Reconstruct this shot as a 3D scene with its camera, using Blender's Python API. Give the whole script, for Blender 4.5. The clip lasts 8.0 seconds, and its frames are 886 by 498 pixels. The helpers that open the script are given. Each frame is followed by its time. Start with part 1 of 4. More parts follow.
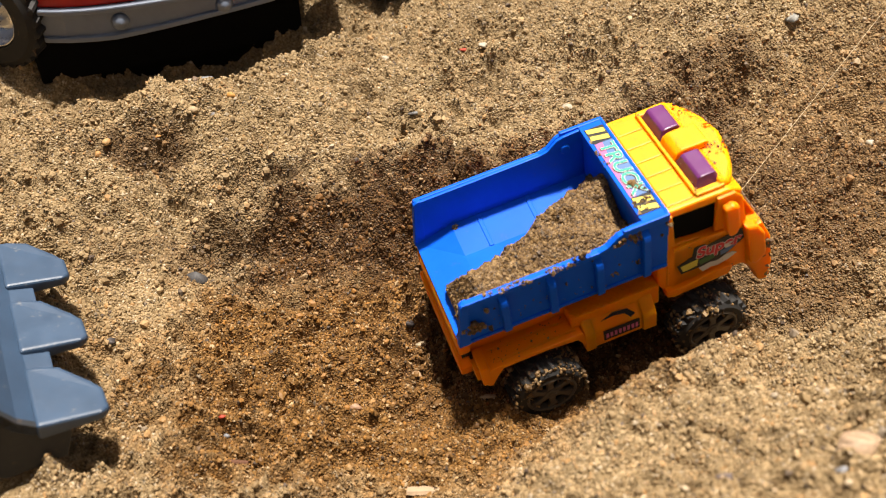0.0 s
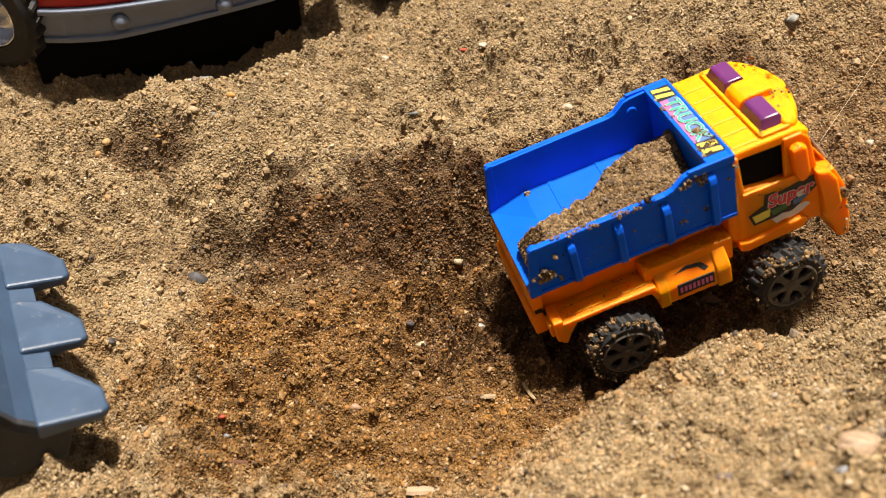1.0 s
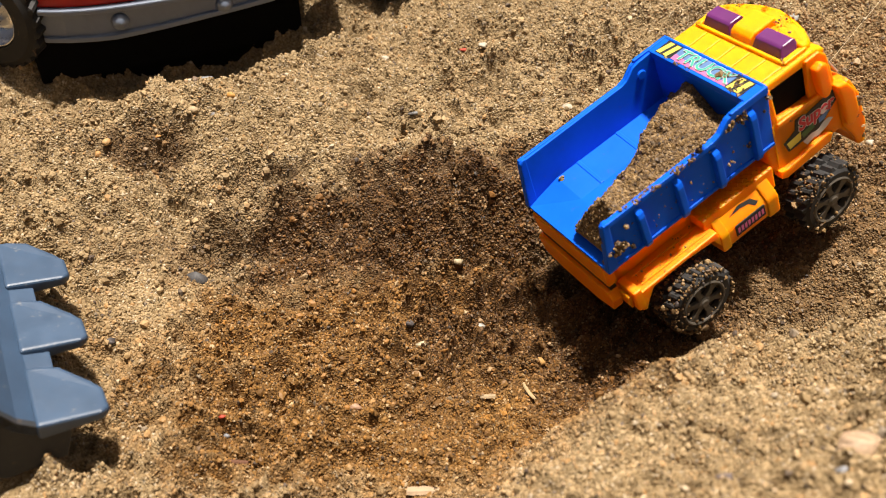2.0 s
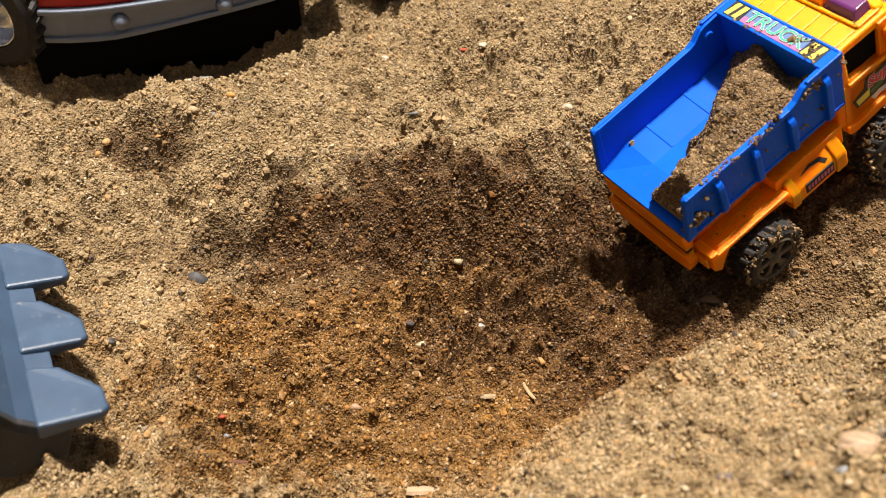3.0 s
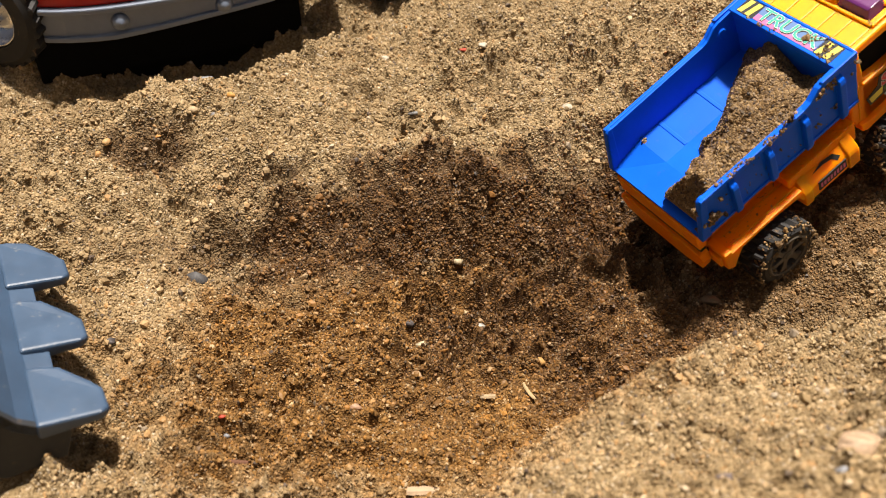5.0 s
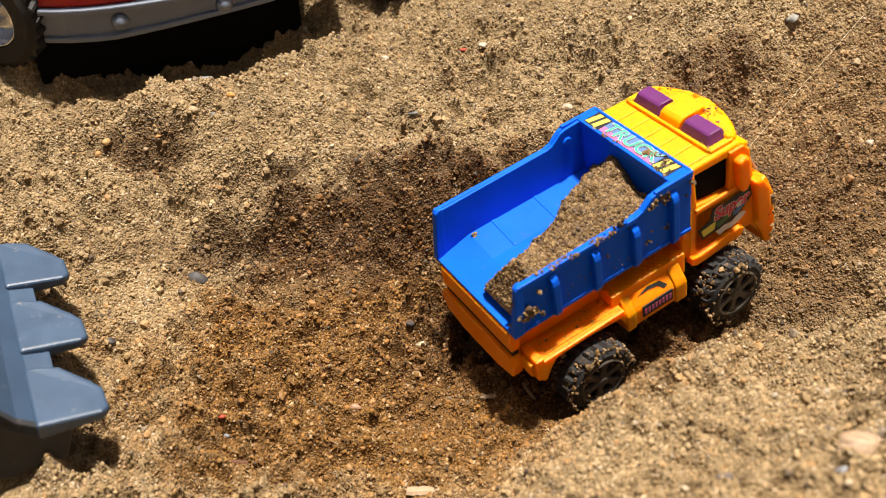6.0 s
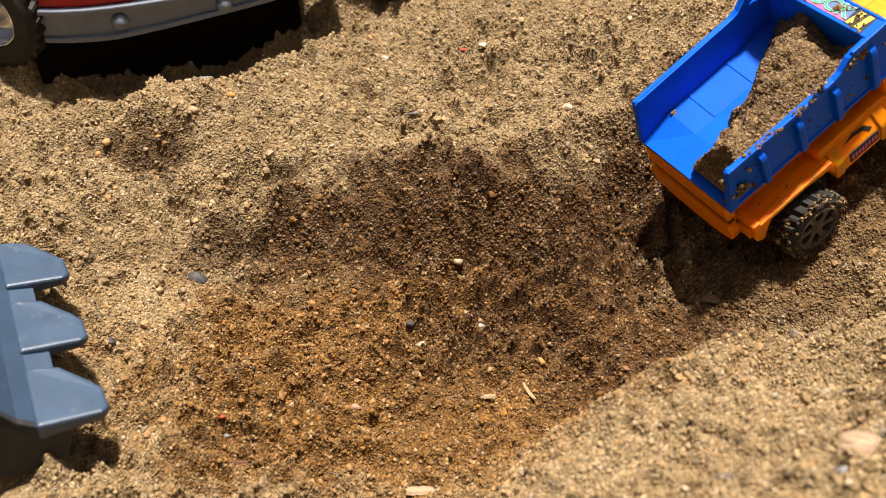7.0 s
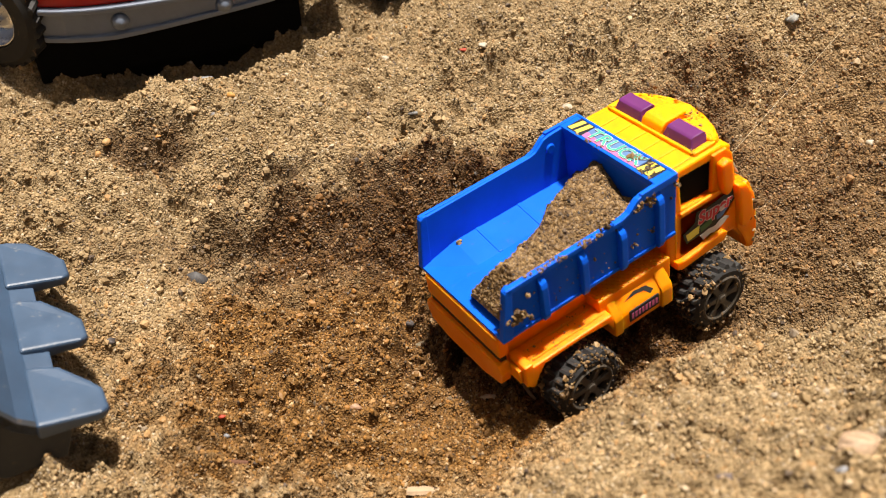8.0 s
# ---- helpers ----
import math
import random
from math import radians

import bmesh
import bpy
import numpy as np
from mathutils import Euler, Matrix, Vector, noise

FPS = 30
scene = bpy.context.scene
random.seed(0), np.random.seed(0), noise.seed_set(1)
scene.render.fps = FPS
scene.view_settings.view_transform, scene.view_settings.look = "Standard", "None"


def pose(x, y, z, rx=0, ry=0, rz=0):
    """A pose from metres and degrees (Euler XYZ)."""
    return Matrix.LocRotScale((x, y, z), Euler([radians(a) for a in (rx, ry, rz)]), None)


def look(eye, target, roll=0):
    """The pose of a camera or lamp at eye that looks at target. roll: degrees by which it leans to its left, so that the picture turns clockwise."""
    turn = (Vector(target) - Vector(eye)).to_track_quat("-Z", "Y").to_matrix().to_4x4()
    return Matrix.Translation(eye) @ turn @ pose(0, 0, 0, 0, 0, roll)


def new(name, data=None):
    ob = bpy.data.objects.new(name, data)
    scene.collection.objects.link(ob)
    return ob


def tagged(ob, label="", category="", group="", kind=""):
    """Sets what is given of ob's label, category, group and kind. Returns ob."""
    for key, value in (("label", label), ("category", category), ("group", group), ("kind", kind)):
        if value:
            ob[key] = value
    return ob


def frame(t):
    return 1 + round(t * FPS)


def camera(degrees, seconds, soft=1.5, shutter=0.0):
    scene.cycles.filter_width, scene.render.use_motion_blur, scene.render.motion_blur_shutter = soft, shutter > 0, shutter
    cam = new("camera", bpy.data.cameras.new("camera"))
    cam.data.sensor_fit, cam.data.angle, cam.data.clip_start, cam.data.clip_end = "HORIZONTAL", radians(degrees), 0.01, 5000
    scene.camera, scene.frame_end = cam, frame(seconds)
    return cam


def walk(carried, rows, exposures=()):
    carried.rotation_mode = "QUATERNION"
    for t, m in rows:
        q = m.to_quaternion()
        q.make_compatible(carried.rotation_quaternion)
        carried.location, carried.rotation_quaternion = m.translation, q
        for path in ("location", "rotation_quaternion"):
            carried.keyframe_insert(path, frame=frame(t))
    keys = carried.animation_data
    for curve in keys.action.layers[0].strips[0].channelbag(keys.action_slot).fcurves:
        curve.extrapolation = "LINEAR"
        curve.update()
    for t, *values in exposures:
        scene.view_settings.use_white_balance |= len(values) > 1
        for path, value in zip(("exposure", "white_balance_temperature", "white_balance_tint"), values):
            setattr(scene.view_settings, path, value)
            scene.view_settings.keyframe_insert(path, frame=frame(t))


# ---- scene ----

# ------------------------------------------------------------ camera
cam = camera(51.34, 8.0, soft=0.5)
EYE = pose(0, 0, 0.33, 48, 0, 0)
walk(cam, [(0, EYE), (8.0, EYE)], [(0, 1.02, 7000, 11), (8.0, 1.02, 7000, 11)])
cam.data.dof.use_dof = True
cam.data.dof.focus_distance = 0.46
cam.data.dof.aperture_fstop = 9.5

# ------------------------------------------------------------ daylight
world = bpy.data.worlds.new("world")
scene.world = world
world.use_nodes = True
wn = world.node_tree.nodes
sky = wn.new("ShaderNodeTexSky")
sky.sky_type, sky.sun_disc, sky.dust_density = "NISHITA", False, 10.0
sky.sun_elevation, sky.sun_rotation = radians(84.7), radians(21)
wn["Background"].inputs["Strength"].default_value = 0.024
world.node_tree.links.new(sky.outputs["Color"], wn["Background"].inputs["Color"])
sun = new("sun", bpy.data.lights.new("sun", "SUN"))
sun.data.energy, sun.data.angle, sun.data.color = 4.75, radians(5), (1.0, 0.96, 0.92)
sun.matrix_world = look((0.10, 0.26, 3.0), (0, 0, 0))


# ------------------------------------------------------------ materials
def mat(name):
    m = bpy.data.materials.new(name)
    m.use_nodes = True
    return m, m.node_tree.nodes, m.node_tree.links, m.node_tree.nodes["Principled BSDF"]


def ramp(nodes, stops):
    r = nodes.new("ShaderNodeValToRGB")
    el = r.color_ramp.elements
    while len(el) < len(stops):
        el.new(0.5)
    for e, (p, c) in zip(el, stops):
        e.position, e.color = p, (*c, 1)
    return r


def mixer(nodes, links, kind, fac, a, b):
    n = nodes.new("ShaderNodeMix")
    n.data_type, n.blend_type = "RGBA", kind
    for sock, v in ((n.inputs[0], fac), (n.inputs[6], a), (n.inputs[7], b)):
        if isinstance(v, (int, float)):
            sock.default_value = v
        elif isinstance(v, tuple):
            sock.default_value = (*v, 1)
        else:
            links.new(v, sock)
    return n.outputs[2]


def math_node(nodes, links, op, a, b=0.0):
    n = nodes.new("ShaderNodeMath")
    n.operation = op
    for sock, v in ((n.inputs[0], a), (n.inputs[1], b)):
        if isinstance(v, (int, float)):
            sock.default_value = v
        else:
            links.new(v, sock)
    return n.outputs[0]


def noise_tex(nodes, links, scale, detail=4, rough=0.6, vec=None):
    n = nodes.new("ShaderNodeTexNoise")
    n.inputs["Scale"].default_value, n.inputs["Detail"].default_value = scale, detail
    n.inputs["Roughness"].default_value = rough
    if vec is not None:
        links.new(vec, n.inputs["Vector"])
    return n.outputs["Fac"]


def ragged_oval(nodes, links, pos, centre, radii, turn=20, ragged=1.3, fade=0.16):
    """1 where the dug hollow has opened damp sand or shade is painted in, 0 on the dry top: an oval along the trench
    with a ragged edge.
    """
    mp = nodes.new("ShaderNodeMapping")
    mp.vector_type = "TEXTURE"
    mp.inputs["Location"].default_value = (*centre, 0)
    mp.inputs["Rotation"].default_value = (0, 0, radians(turn))
    mp.inputs["Scale"].default_value = (*radii, 10)
    links.new(pos, mp.inputs["Vector"])
    ln = nodes.new("ShaderNodeVectorMath")
    ln.operation = "LENGTH"
    links.new(mp.outputs["Vector"], ln.inputs[0])
    n = noise_tex(nodes, links, 45, 6, 0.65, pos)
    d = math_node(nodes, links, "ADD", ln.outputs["Value"], math_node(nodes, links, "MULTIPLY", math_node(nodes, links, "SUBTRACT", n, 0.5), ragged))
    mr = nodes.new("ShaderNodeMapRange")
    mr.inputs["From Min"].default_value, mr.inputs["From Max"].default_value = 0.92 + fade, 0.92 - fade
    links.new(d, mr.inputs["Value"])
    return mr.outputs["Result"]


def sand(name, grains):
    m, nodes, links, b = mat(name)
    geo = nodes.new("ShaderNodeNewGeometry")
    pos = geo.outputs["Position"]
    # ochre moisture over the floor of the hollow; darker ovals on the cut wall, in the wheel track and in small
    # diggings: wetter sand with shade painted in
    wet = ragged_oval(nodes, links, pos, (-0.005, 0.288), (0.150, 0.086), 14, 1.5, 0.24)
    wet = math_node(nodes, links, "MAXIMUM", wet, math_node(nodes, links, "MULTIPLY", 0.45, ragged_oval(nodes, links, pos, (0.200, 0.385), (0.110, 0.075), 25, 1.7, 0.35)))
    soaked_shaded = math_node(nodes, links, "MULTIPLY", 0.9, ragged_oval(nodes, links, pos, (-0.015, 0.365), (0.135, 0.026), 7, 2.0, 0.34))
    for centre, radii, turn, ragged, much in (((0.105, 0.390), (0.075, 0.027), 33, 1.3, 1.0), ((0.055, 0.328), (0.098, 0.040), 24, 1.4, 0.8), ((0.175, 0.345), (0.090, 0.044), 34, 1.5, 0.6), ((0.100, 0.292), (0.070, 0.030), 33, 1.4, 0.85),
                                              ((-0.161, 0.402), (0.028, 0.010), 8, 1.9, 0.7), ((0.150, 0.446), (0.034, 0.013), 8, 1.9, 0.6), ((0.215, 0.432), (0.045, 0.030), 20, 1.9, 0.2)):
        soaked_shaded = math_node(nodes, links, "MAXIMUM", soaked_shaded, math_node(nodes, links, "MULTIPLY", much, ragged_oval(nodes, links, pos, centre, radii, turn, ragged, 0.28)))
    if grains:
        dry = ramp(nodes, [(0.0, (0.19, 0.135, 0.070)), (0.16, (0.31, 0.227, 0.122)), (0.50, (0.42, 0.318, 0.178)), (0.78, (0.50, 0.39, 0.235)),
                           (0.90, (0.46, 0.28, 0.12)), (0.945, (0.68, 0.60, 0.46)), (0.982, (0.13, 0.10, 0.08))])
        ochre = ramp(nodes, [(0.0, (0.14, 0.072, 0.021)), (0.25, (0.22, 0.117, 0.034)), (0.6, (0.31, 0.170, 0.050)), (0.82, (0.41, 0.200, 0.046)),
                             (0.945, (0.55, 0.42, 0.25)), (0.975, (0.08, 0.06, 0.045))])
        moist_shaded = ramp(nodes, [(0.0, (0.050, 0.024, 0.008)), (0.3, (0.092, 0.045, 0.013)), (0.6, (0.145, 0.072, 0.021)), (0.82, (0.215, 0.096, 0.023)),
                             (0.955, (0.36, 0.26, 0.15)), (0.975, (0.044, 0.033, 0.026))])
        for r in (dry, ochre, moist_shaded):
            links.new(geo.outputs["Random Per Island"], r.inputs["Fac"])
    else:
        # grains too fine to model: one cell each
        cells = nodes.new("ShaderNodeTexVoronoi")
        cells.inputs["Scale"].default_value = 1050
        links.new(pos, cells.inputs["Vector"])
        sep = nodes.new("ShaderNodeSeparateColor")
        links.new(cells.outputs["Color"], sep.inputs["Color"])
        fine = sep.outputs[0]
        # ramps darker than the loose grains': shade of the gaps put into the colour
        dry = ramp(nodes, [(0.0, (0.20, 0.145, 0.078)), (0.35, (0.30, 0.225, 0.125)), (0.7, (0.37, 0.285, 0.166)), (0.93, (0.43, 0.34, 0.208)), (0.98, (0.56, 0.49, 0.38))])
        ochre = ramp(nodes, [(0.0, (0.09, 0.046, 0.014)), (0.35, (0.175, 0.093, 0.027)), (0.7, (0.24, 0.132, 0.040)), (0.93, (0.31, 0.165, 0.047)), (0.98, (0.43, 0.33, 0.20))])
        moist_shaded = ramp(nodes, [(0.0, (0.034, 0.016, 0.005)), (0.35, (0.066, 0.031, 0.009)), (0.7, (0.105, 0.051, 0.014)), (0.93, (0.16, 0.077, 0.020)), (0.98, (0.24, 0.18, 0.11))])
        for r in (dry, ochre, moist_shaded):
            links.new(fine, r.inputs["Fac"])
    big = noise_tex(nodes, links, 22, 5, 0.6, pos)
    tint = ramp(nodes, [(0.3, (0.61, 0.545, 0.465)), (0.7, (0.84, 0.79, 0.725))])
    links.new(big, tint.inputs["Fac"])
    c = mixer(nodes, links, "MIX", wet, dry.outputs["Color"], ochre.outputs["Color"])
    c = mixer(nodes, links, "MIX", soaked_shaded, c, moist_shaded.outputs["Color"])
    c = mixer(nodes, links, "MULTIPLY", 1.0, c, tint.outputs["Color"])
    links.new(c, b.inputs["Base Color"])
    rr = nodes.new("ShaderNodeMapRange")
    rr.inputs["To Min"].default_value, rr.inputs["To Max"].default_value = (0.7, 0.5) if grains else (0.9, 0.65)
    links.new(math_node(nodes, links, "MAXIMUM", math_node(nodes, links, "MULTIPLY", wet, 0.5), soaked_shaded), rr.inputs["Value"])
    links.new(rr.outputs["Result"], b.inputs["Roughness"])
    b.inputs["Specular IOR Level"].default_value = 0.35 if grains else 0.25
    if not grains:
        bp = nodes.new("ShaderNodeBump")
        bp.invert = True
        bp.inputs["Strength"].default_value, bp.inputs["Distance"].default_value = 1.0, 0.0008
        links.new(cells.outputs["Distance"], bp.inputs["Height"])
        links.new(bp.outputs["Normal"], b.inputs["Normal"])
    return m


def plastic(name, base, rough=0.3, dirt=0.35, tint=0.06, spec=0.35, through_mm=0.0, film=(0.19, 0.11, 0.05)):
    """Moulded toy plastic: slight mottling, scuffs in the gloss, a film of dried mud in patches."""
    m, nodes, links, b = mat(name)
    tc = nodes.new("ShaderNodeTexCoord")
    v = tc.outputs["Object"]
    n1 = noise_tex(nodes, links, 60, 4, 0.6, v)
    lo, hi = tuple(max(0, c * (1 - tint * 2)) for c in base), tuple(min(1, c * (1 + tint)) for c in base)
    r = ramp(nodes, [(0.3, lo), (0.7, hi)])
    links.new(n1, r.inputs["Fac"])
    n2 = noise_tex(nodes, links, 190, 8, 0.75, v)
    dm = ramp(nodes, [(0.60, (0, 0, 0)), (0.68, (dirt, dirt, dirt))])
    links.new(n2, dm.inputs["Fac"])
    c = mixer(nodes, links, "MIX", dm.outputs["Color"], r.outputs["Color"], film)
    links.new(c, b.inputs["Base Color"])
    rr = nodes.new("ShaderNodeMapRange")
    rr.inputs["To Min"].default_value, rr.inputs["To Max"].default_value = rough, min(1, rough + 0.3)
    links.new(noise_tex(nodes, links, 140, 6, 0.7, v), rr.inputs["Value"])
    links.new(rr.outputs["Result"], b.inputs["Roughness"])
    bp = nodes.new("ShaderNodeBump")
    bp.inputs["Strength"].default_value, bp.inputs["Distance"].default_value = 0.15, 0.0004
    links.new(noise_tex(nodes, links, 90, 5, 0.6, v), bp.inputs["Height"])
    links.new(bp.outputs["Normal"], b.inputs["Normal"])
    b.inputs["Specular IOR Level"].default_value = spec
    if through_mm:
        b.inputs["Subsurface Weight"].default_value = 0.8
        b.inputs["Subsurface Radius"].default_value = (1.0, 0.55, 0.25)
        b.inputs["Subsurface Scale"].default_value = through_mm * 0.001
    return m


SAND, GRAIN = sand("coarse_sand", False), sand("sand_grains", True)
BLUE = plastic("blue_plastic", (0, 0.100, 0.68), 0.25, 0.08, 0.05, 0.08)
ORANGE = plastic("orange_plastic", (1.0, 0.225, 0.0), 0.34, 0.22, 0.04, 0.3, 8.0)
YELLOW = plastic("yellow_plastic", (1.0, 0.325, 0.0), 0.32, 0.22, 0.04, 0.3, 8.0)
PURPLE = plastic("purple_plastic", (0.115, 0.02, 0.115), 0.20, 0.25, 0.06, 0.5)
BLACK = plastic("black_plastic", (0.012, 0.011, 0.010), 0.5, 0.3)
RUBBER = plastic("black_tyre", (0.018, 0.017, 0.016), 0.55, 0.8)
RIM = plastic("dark_rim", (0.077, 0.0655, 0.0508), 0.35, 0.45)
# near-black, no sheen: puts shade under the lorry and inside the cab
SHADE_BLACK = plastic("shade_black", (0.003, 0.003, 0.003), 0.85, 0.0, 0.0, 0.1)
SLATE = plastic("slate_blue_plastic", (0.0347, 0.0655, 0.115), 0.30, 0.30, 0.10, 0.6, 0.0, (0.26, 0.25, 0.22))
SLATE_DARK = plastic("slate_plastic", (0.027, 0.0293, 0.0323), 0.5, 0.3)
GREY = plastic("grey_plastic", (0.154, 0.185, 0.239), 0.22, 0.12, 0.06, 0.6)
RED = plastic("red_plastic", (0.477, 0.0154, 0.00616), 0.25, 0.05)
CHROME = plastic("chrome", (0.675, 0.675, 0.684), 0.12, 0.05)
CHROME.node_tree.nodes["Principled BSDF"].inputs["Metallic"].default_value = 1.0
STK_BLACK = plastic("black_sticker", (0.012, 0.012, 0.012), 0.35, 0.25)
STK_YELLOW = plastic("yellow_sticker", (0.654, 0.554, 0.077), 0.35, 0.25)
STK_PINK = plastic("pink_sticker", (0.616, 0.123, 0.277), 0.35, 0.2)
STK_BLUE = plastic("pale_blue_sticker", (0.077, 0.154, 0.323), 0.35, 0.2)
STK_TEAL = plastic("teal_lettering", (0.0231, 0.323, 0.231), 0.35, 0.1)
STK_WHITE = plastic("white_sticker", (0.578, 0.57, 0.539), 0.35, 0.2)
STK_RED = plastic("red_lettering", (0.554, 0.0385, 0.0539), 0.35, 0.1)
STK_GREEN = plastic("green_sticker", (0.0385, 0.123, 0.0385), 0.35, 0.3)
THREAD = plastic("pale_thread", (0.578, 0.477, 0.323), 0.7, 0.0)


# ------------------------------------------------------------ mesh helpers
MM = 0.001


def part(name, bm, material, parent=None, label="", smooth=False, m=None):
    """Links a bmesh, given in millimetres, as one mesh object under a thing or a part."""
    me = bpy.data.meshes.new(name)
    bmesh.ops.recalc_face_normals(bm, faces=bm.faces)
    bm.transform(Matrix.Scale(MM, 4))
    if smooth:
        for f in bm.faces:
            f.smooth = True
    bm.to_mesh(me)
    bm.free()
    me.materials.append(material)
    ob = new(name, me)
    if parent is not None:
        ob.parent = parent
    if m is not None:
        ob.matrix_basis = m
    if label:
        tagged(ob, label)
    return ob


def bevelled(bm, width, segments=2):
    if width:
        bmesh.ops.bevel(bm, geom=bm.edges[:], offset=width, segments=segments, affect="EDGES", profile=0.6, clamp_overlap=True)
    return bm


def box(x0, x1, y0, y1, z0, z1, bevel=0.6, segments=2):
    bm = bmesh.new()
    bmesh.ops.create_cube(bm, size=1, matrix=Matrix.Translation(((x0 + x1) / 2, (y0 + y1) / 2, (z0 + z1) / 2)) @ Matrix.Diagonal((abs(x1 - x0), abs(y1 - y0), abs(z1 - z0), 1)))
    return bevelled(bm, bevel, segments)


def prism(profile, a, b, axis="y", bevel=0.5, segments=2):
    """A polygon drawn in the plane across the axis, drawn out from a to b."""
    bm = bmesh.new()
    put = {"y": lambda p, q, w: (p, w, q), "x": lambda p, q, w: (w, p, q), "z": lambda p, q, w: (p, q, w)}[axis]
    lo = [bm.verts.new(put(p, q, a)) for p, q in profile]
    hi = [bm.verts.new(put(p, q, b)) for p, q in profile]
    n = len(profile)
    bm.faces.new(lo[::-1])
    bm.faces.new(hi)
    for i in range(n):
        bm.faces.new((lo[i], lo[(i + 1) % n], hi[(i + 1) % n], hi[i]))
    bmesh.ops.recalc_face_normals(bm, faces=bm.faces)
    return bevelled(bm, bevel, segments)


def join(*bms):
    out = bms[0]
    for b in bms[1:]:
        me = bpy.data.meshes.new("joined")
        b.to_mesh(me)
        b.free()
        out.from_mesh(me)
        bpy.data.meshes.remove(me)
    return out


def lathe(profile, steps=40, axis="y"):
    """Spins (radius, offset along the axis) pairs round the axis; closes on itself."""
    bm = bmesh.new()
    rings = []
    for i in range(steps):
        a = 2 * math.pi * i / steps
        rings.append([bm.verts.new((r * math.cos(a), o, r * math.sin(a)) if axis == "y" else (r * math.cos(a), r * math.sin(a), o)) for r, o in profile])
    n = len(profile)
    for i in range(steps):
        p, q = rings[i], rings[(i + 1) % steps]
        for j in range(n - 1):
            bm.faces.new((p[j], q[j], q[j + 1], p[j + 1]))
    bmesh.ops.remove_doubles(bm, verts=bm.verts[:], dist=1e-4)
    return bm


def lettering(name, text, size, material, parent, m, depth=0.12, squeeze=1.0, shear=0.0, bold=0.012):
    cu = bpy.data.curves.new(name, "FONT")
    cu.body, cu.size, cu.extrude, cu.shear, cu.offset = text, size * MM, depth * MM, shear, bold * size * MM
    cu.align_x, cu.align_y = "CENTER", "CENTER"
    tmp = new(name, cu)
    me = bpy.data.meshes.new_from_object(tmp.evaluated_get(bpy.context.evaluated_depsgraph_get()))
    bpy.data.objects.remove(tmp)
    me.materials.clear()
    me.materials.append(material)
    ob = new(name, me)
    ob.parent = parent
    ob.matrix_basis = m @ Matrix.Diagonal((squeeze, 1, 1, 1))
    return ob


# ------------------------------------------------------------ lay of the sand
def soft(v, w):
    return w * np.logaddexp(0, v / w)


def smin(a, b, w):
    return -w * np.logaddexp(-a / w, -b / w)


def smax(a, b, w):
    return w * np.logaddexp(a / w, b / w)


def bump(x, y, cx, cy, rx, ry, turn=0.0):
    c, s_ = math.cos(radians(turn)), math.sin(radians(turn))
    u, v = (x - cx) * c + (y - cy) * s_, -(x - cx) * s_ + (y - cy) * c
    return np.exp(-(u / rx) ** 2 - (v / ry) ** 2)


LATTICE = np.random.RandomState(7).rand(256, 256)


def vnoise(x, y, cell, k=0):
    """Smooth value noise of the given cell size, -1 to 1."""
    ca, sa = math.cos(0.5 + 1.1 * k), math.sin(0.5 + 1.1 * k)
    u, v = (ca * x + sa * y) / cell + 17.3 * k, (ca * y - sa * x) / cell + 41.7 * k
    i, j = np.floor(u).astype(int), np.floor(v).astype(int)
    fu, fv = u - i, v - j
    fu, fv = fu * fu * (3 - 2 * fu), fv * fv * (3 - 2 * fv)
    g = lambda a, b: LATTICE[a % 256, b % 256]
    return 2 * ((g(i, j) * (1 - fu) + g(i + 1, j) * fu) * (1 - fv) + (g(i, j + 1) * (1 - fu) + g(i + 1, j + 1) * fu) * fv) - 1


def lie(x, y):
    """Height of the sand in mm over plan points in mm: a gently rising top with a trench dug along the truck's way."""
    s_, v = 0.83 * x + 0.55 * y, -0.55 * x + 0.83 * y
    s_ = s_ + 6 * vnoise(x, y, 45, 1)
    v = v + 7 * vnoise(x, y, 38, 2) + 3.5 * vnoise(x, y, 15, 3)
    xc, yc = np.clip(x, -900, 900), np.clip(y, -300, 1200)
    top = 37 + 0.14 * (yc - 380) + 0.27 * soft(xc - 40, 25) + 0.10 * soft(-xc - 60, 25)
    top = smin(top, 112 + 0 * top, 15) + np.clip(0.6 * soft(250 - yc, 10), 0, 75) * np.clip((xc + 60) / 110, 0.3, 1) + 17 * np.exp(-((v - 160) / 22) ** 2) * np.clip((s_ - 120) / 80, 0, 1) * np.clip((330 - s_) / 60, 0, 1)
    floor = -4 + 0.5 * soft(s_ - 287, 14) + 0.22 * soft(110 - s_, 22) + 0.03 * soft(s_ - 190, 20)
    far = floor + (0.40 + 1.15 * np.clip((s_ - 95) / 120, 0, 1)) * (v - (268 + 0.48 * soft(239 - s_, 15)))
    near = floor + (0.35 + 2.0 * np.clip((s_ - 90) / 110, 0, 1)) * ((179.5 - 0.62 * soft(s_ - 240, 10)) - v)
    h = smin(top, smax(smax(floor, far, 3), near, 3), 3.5)
    return h


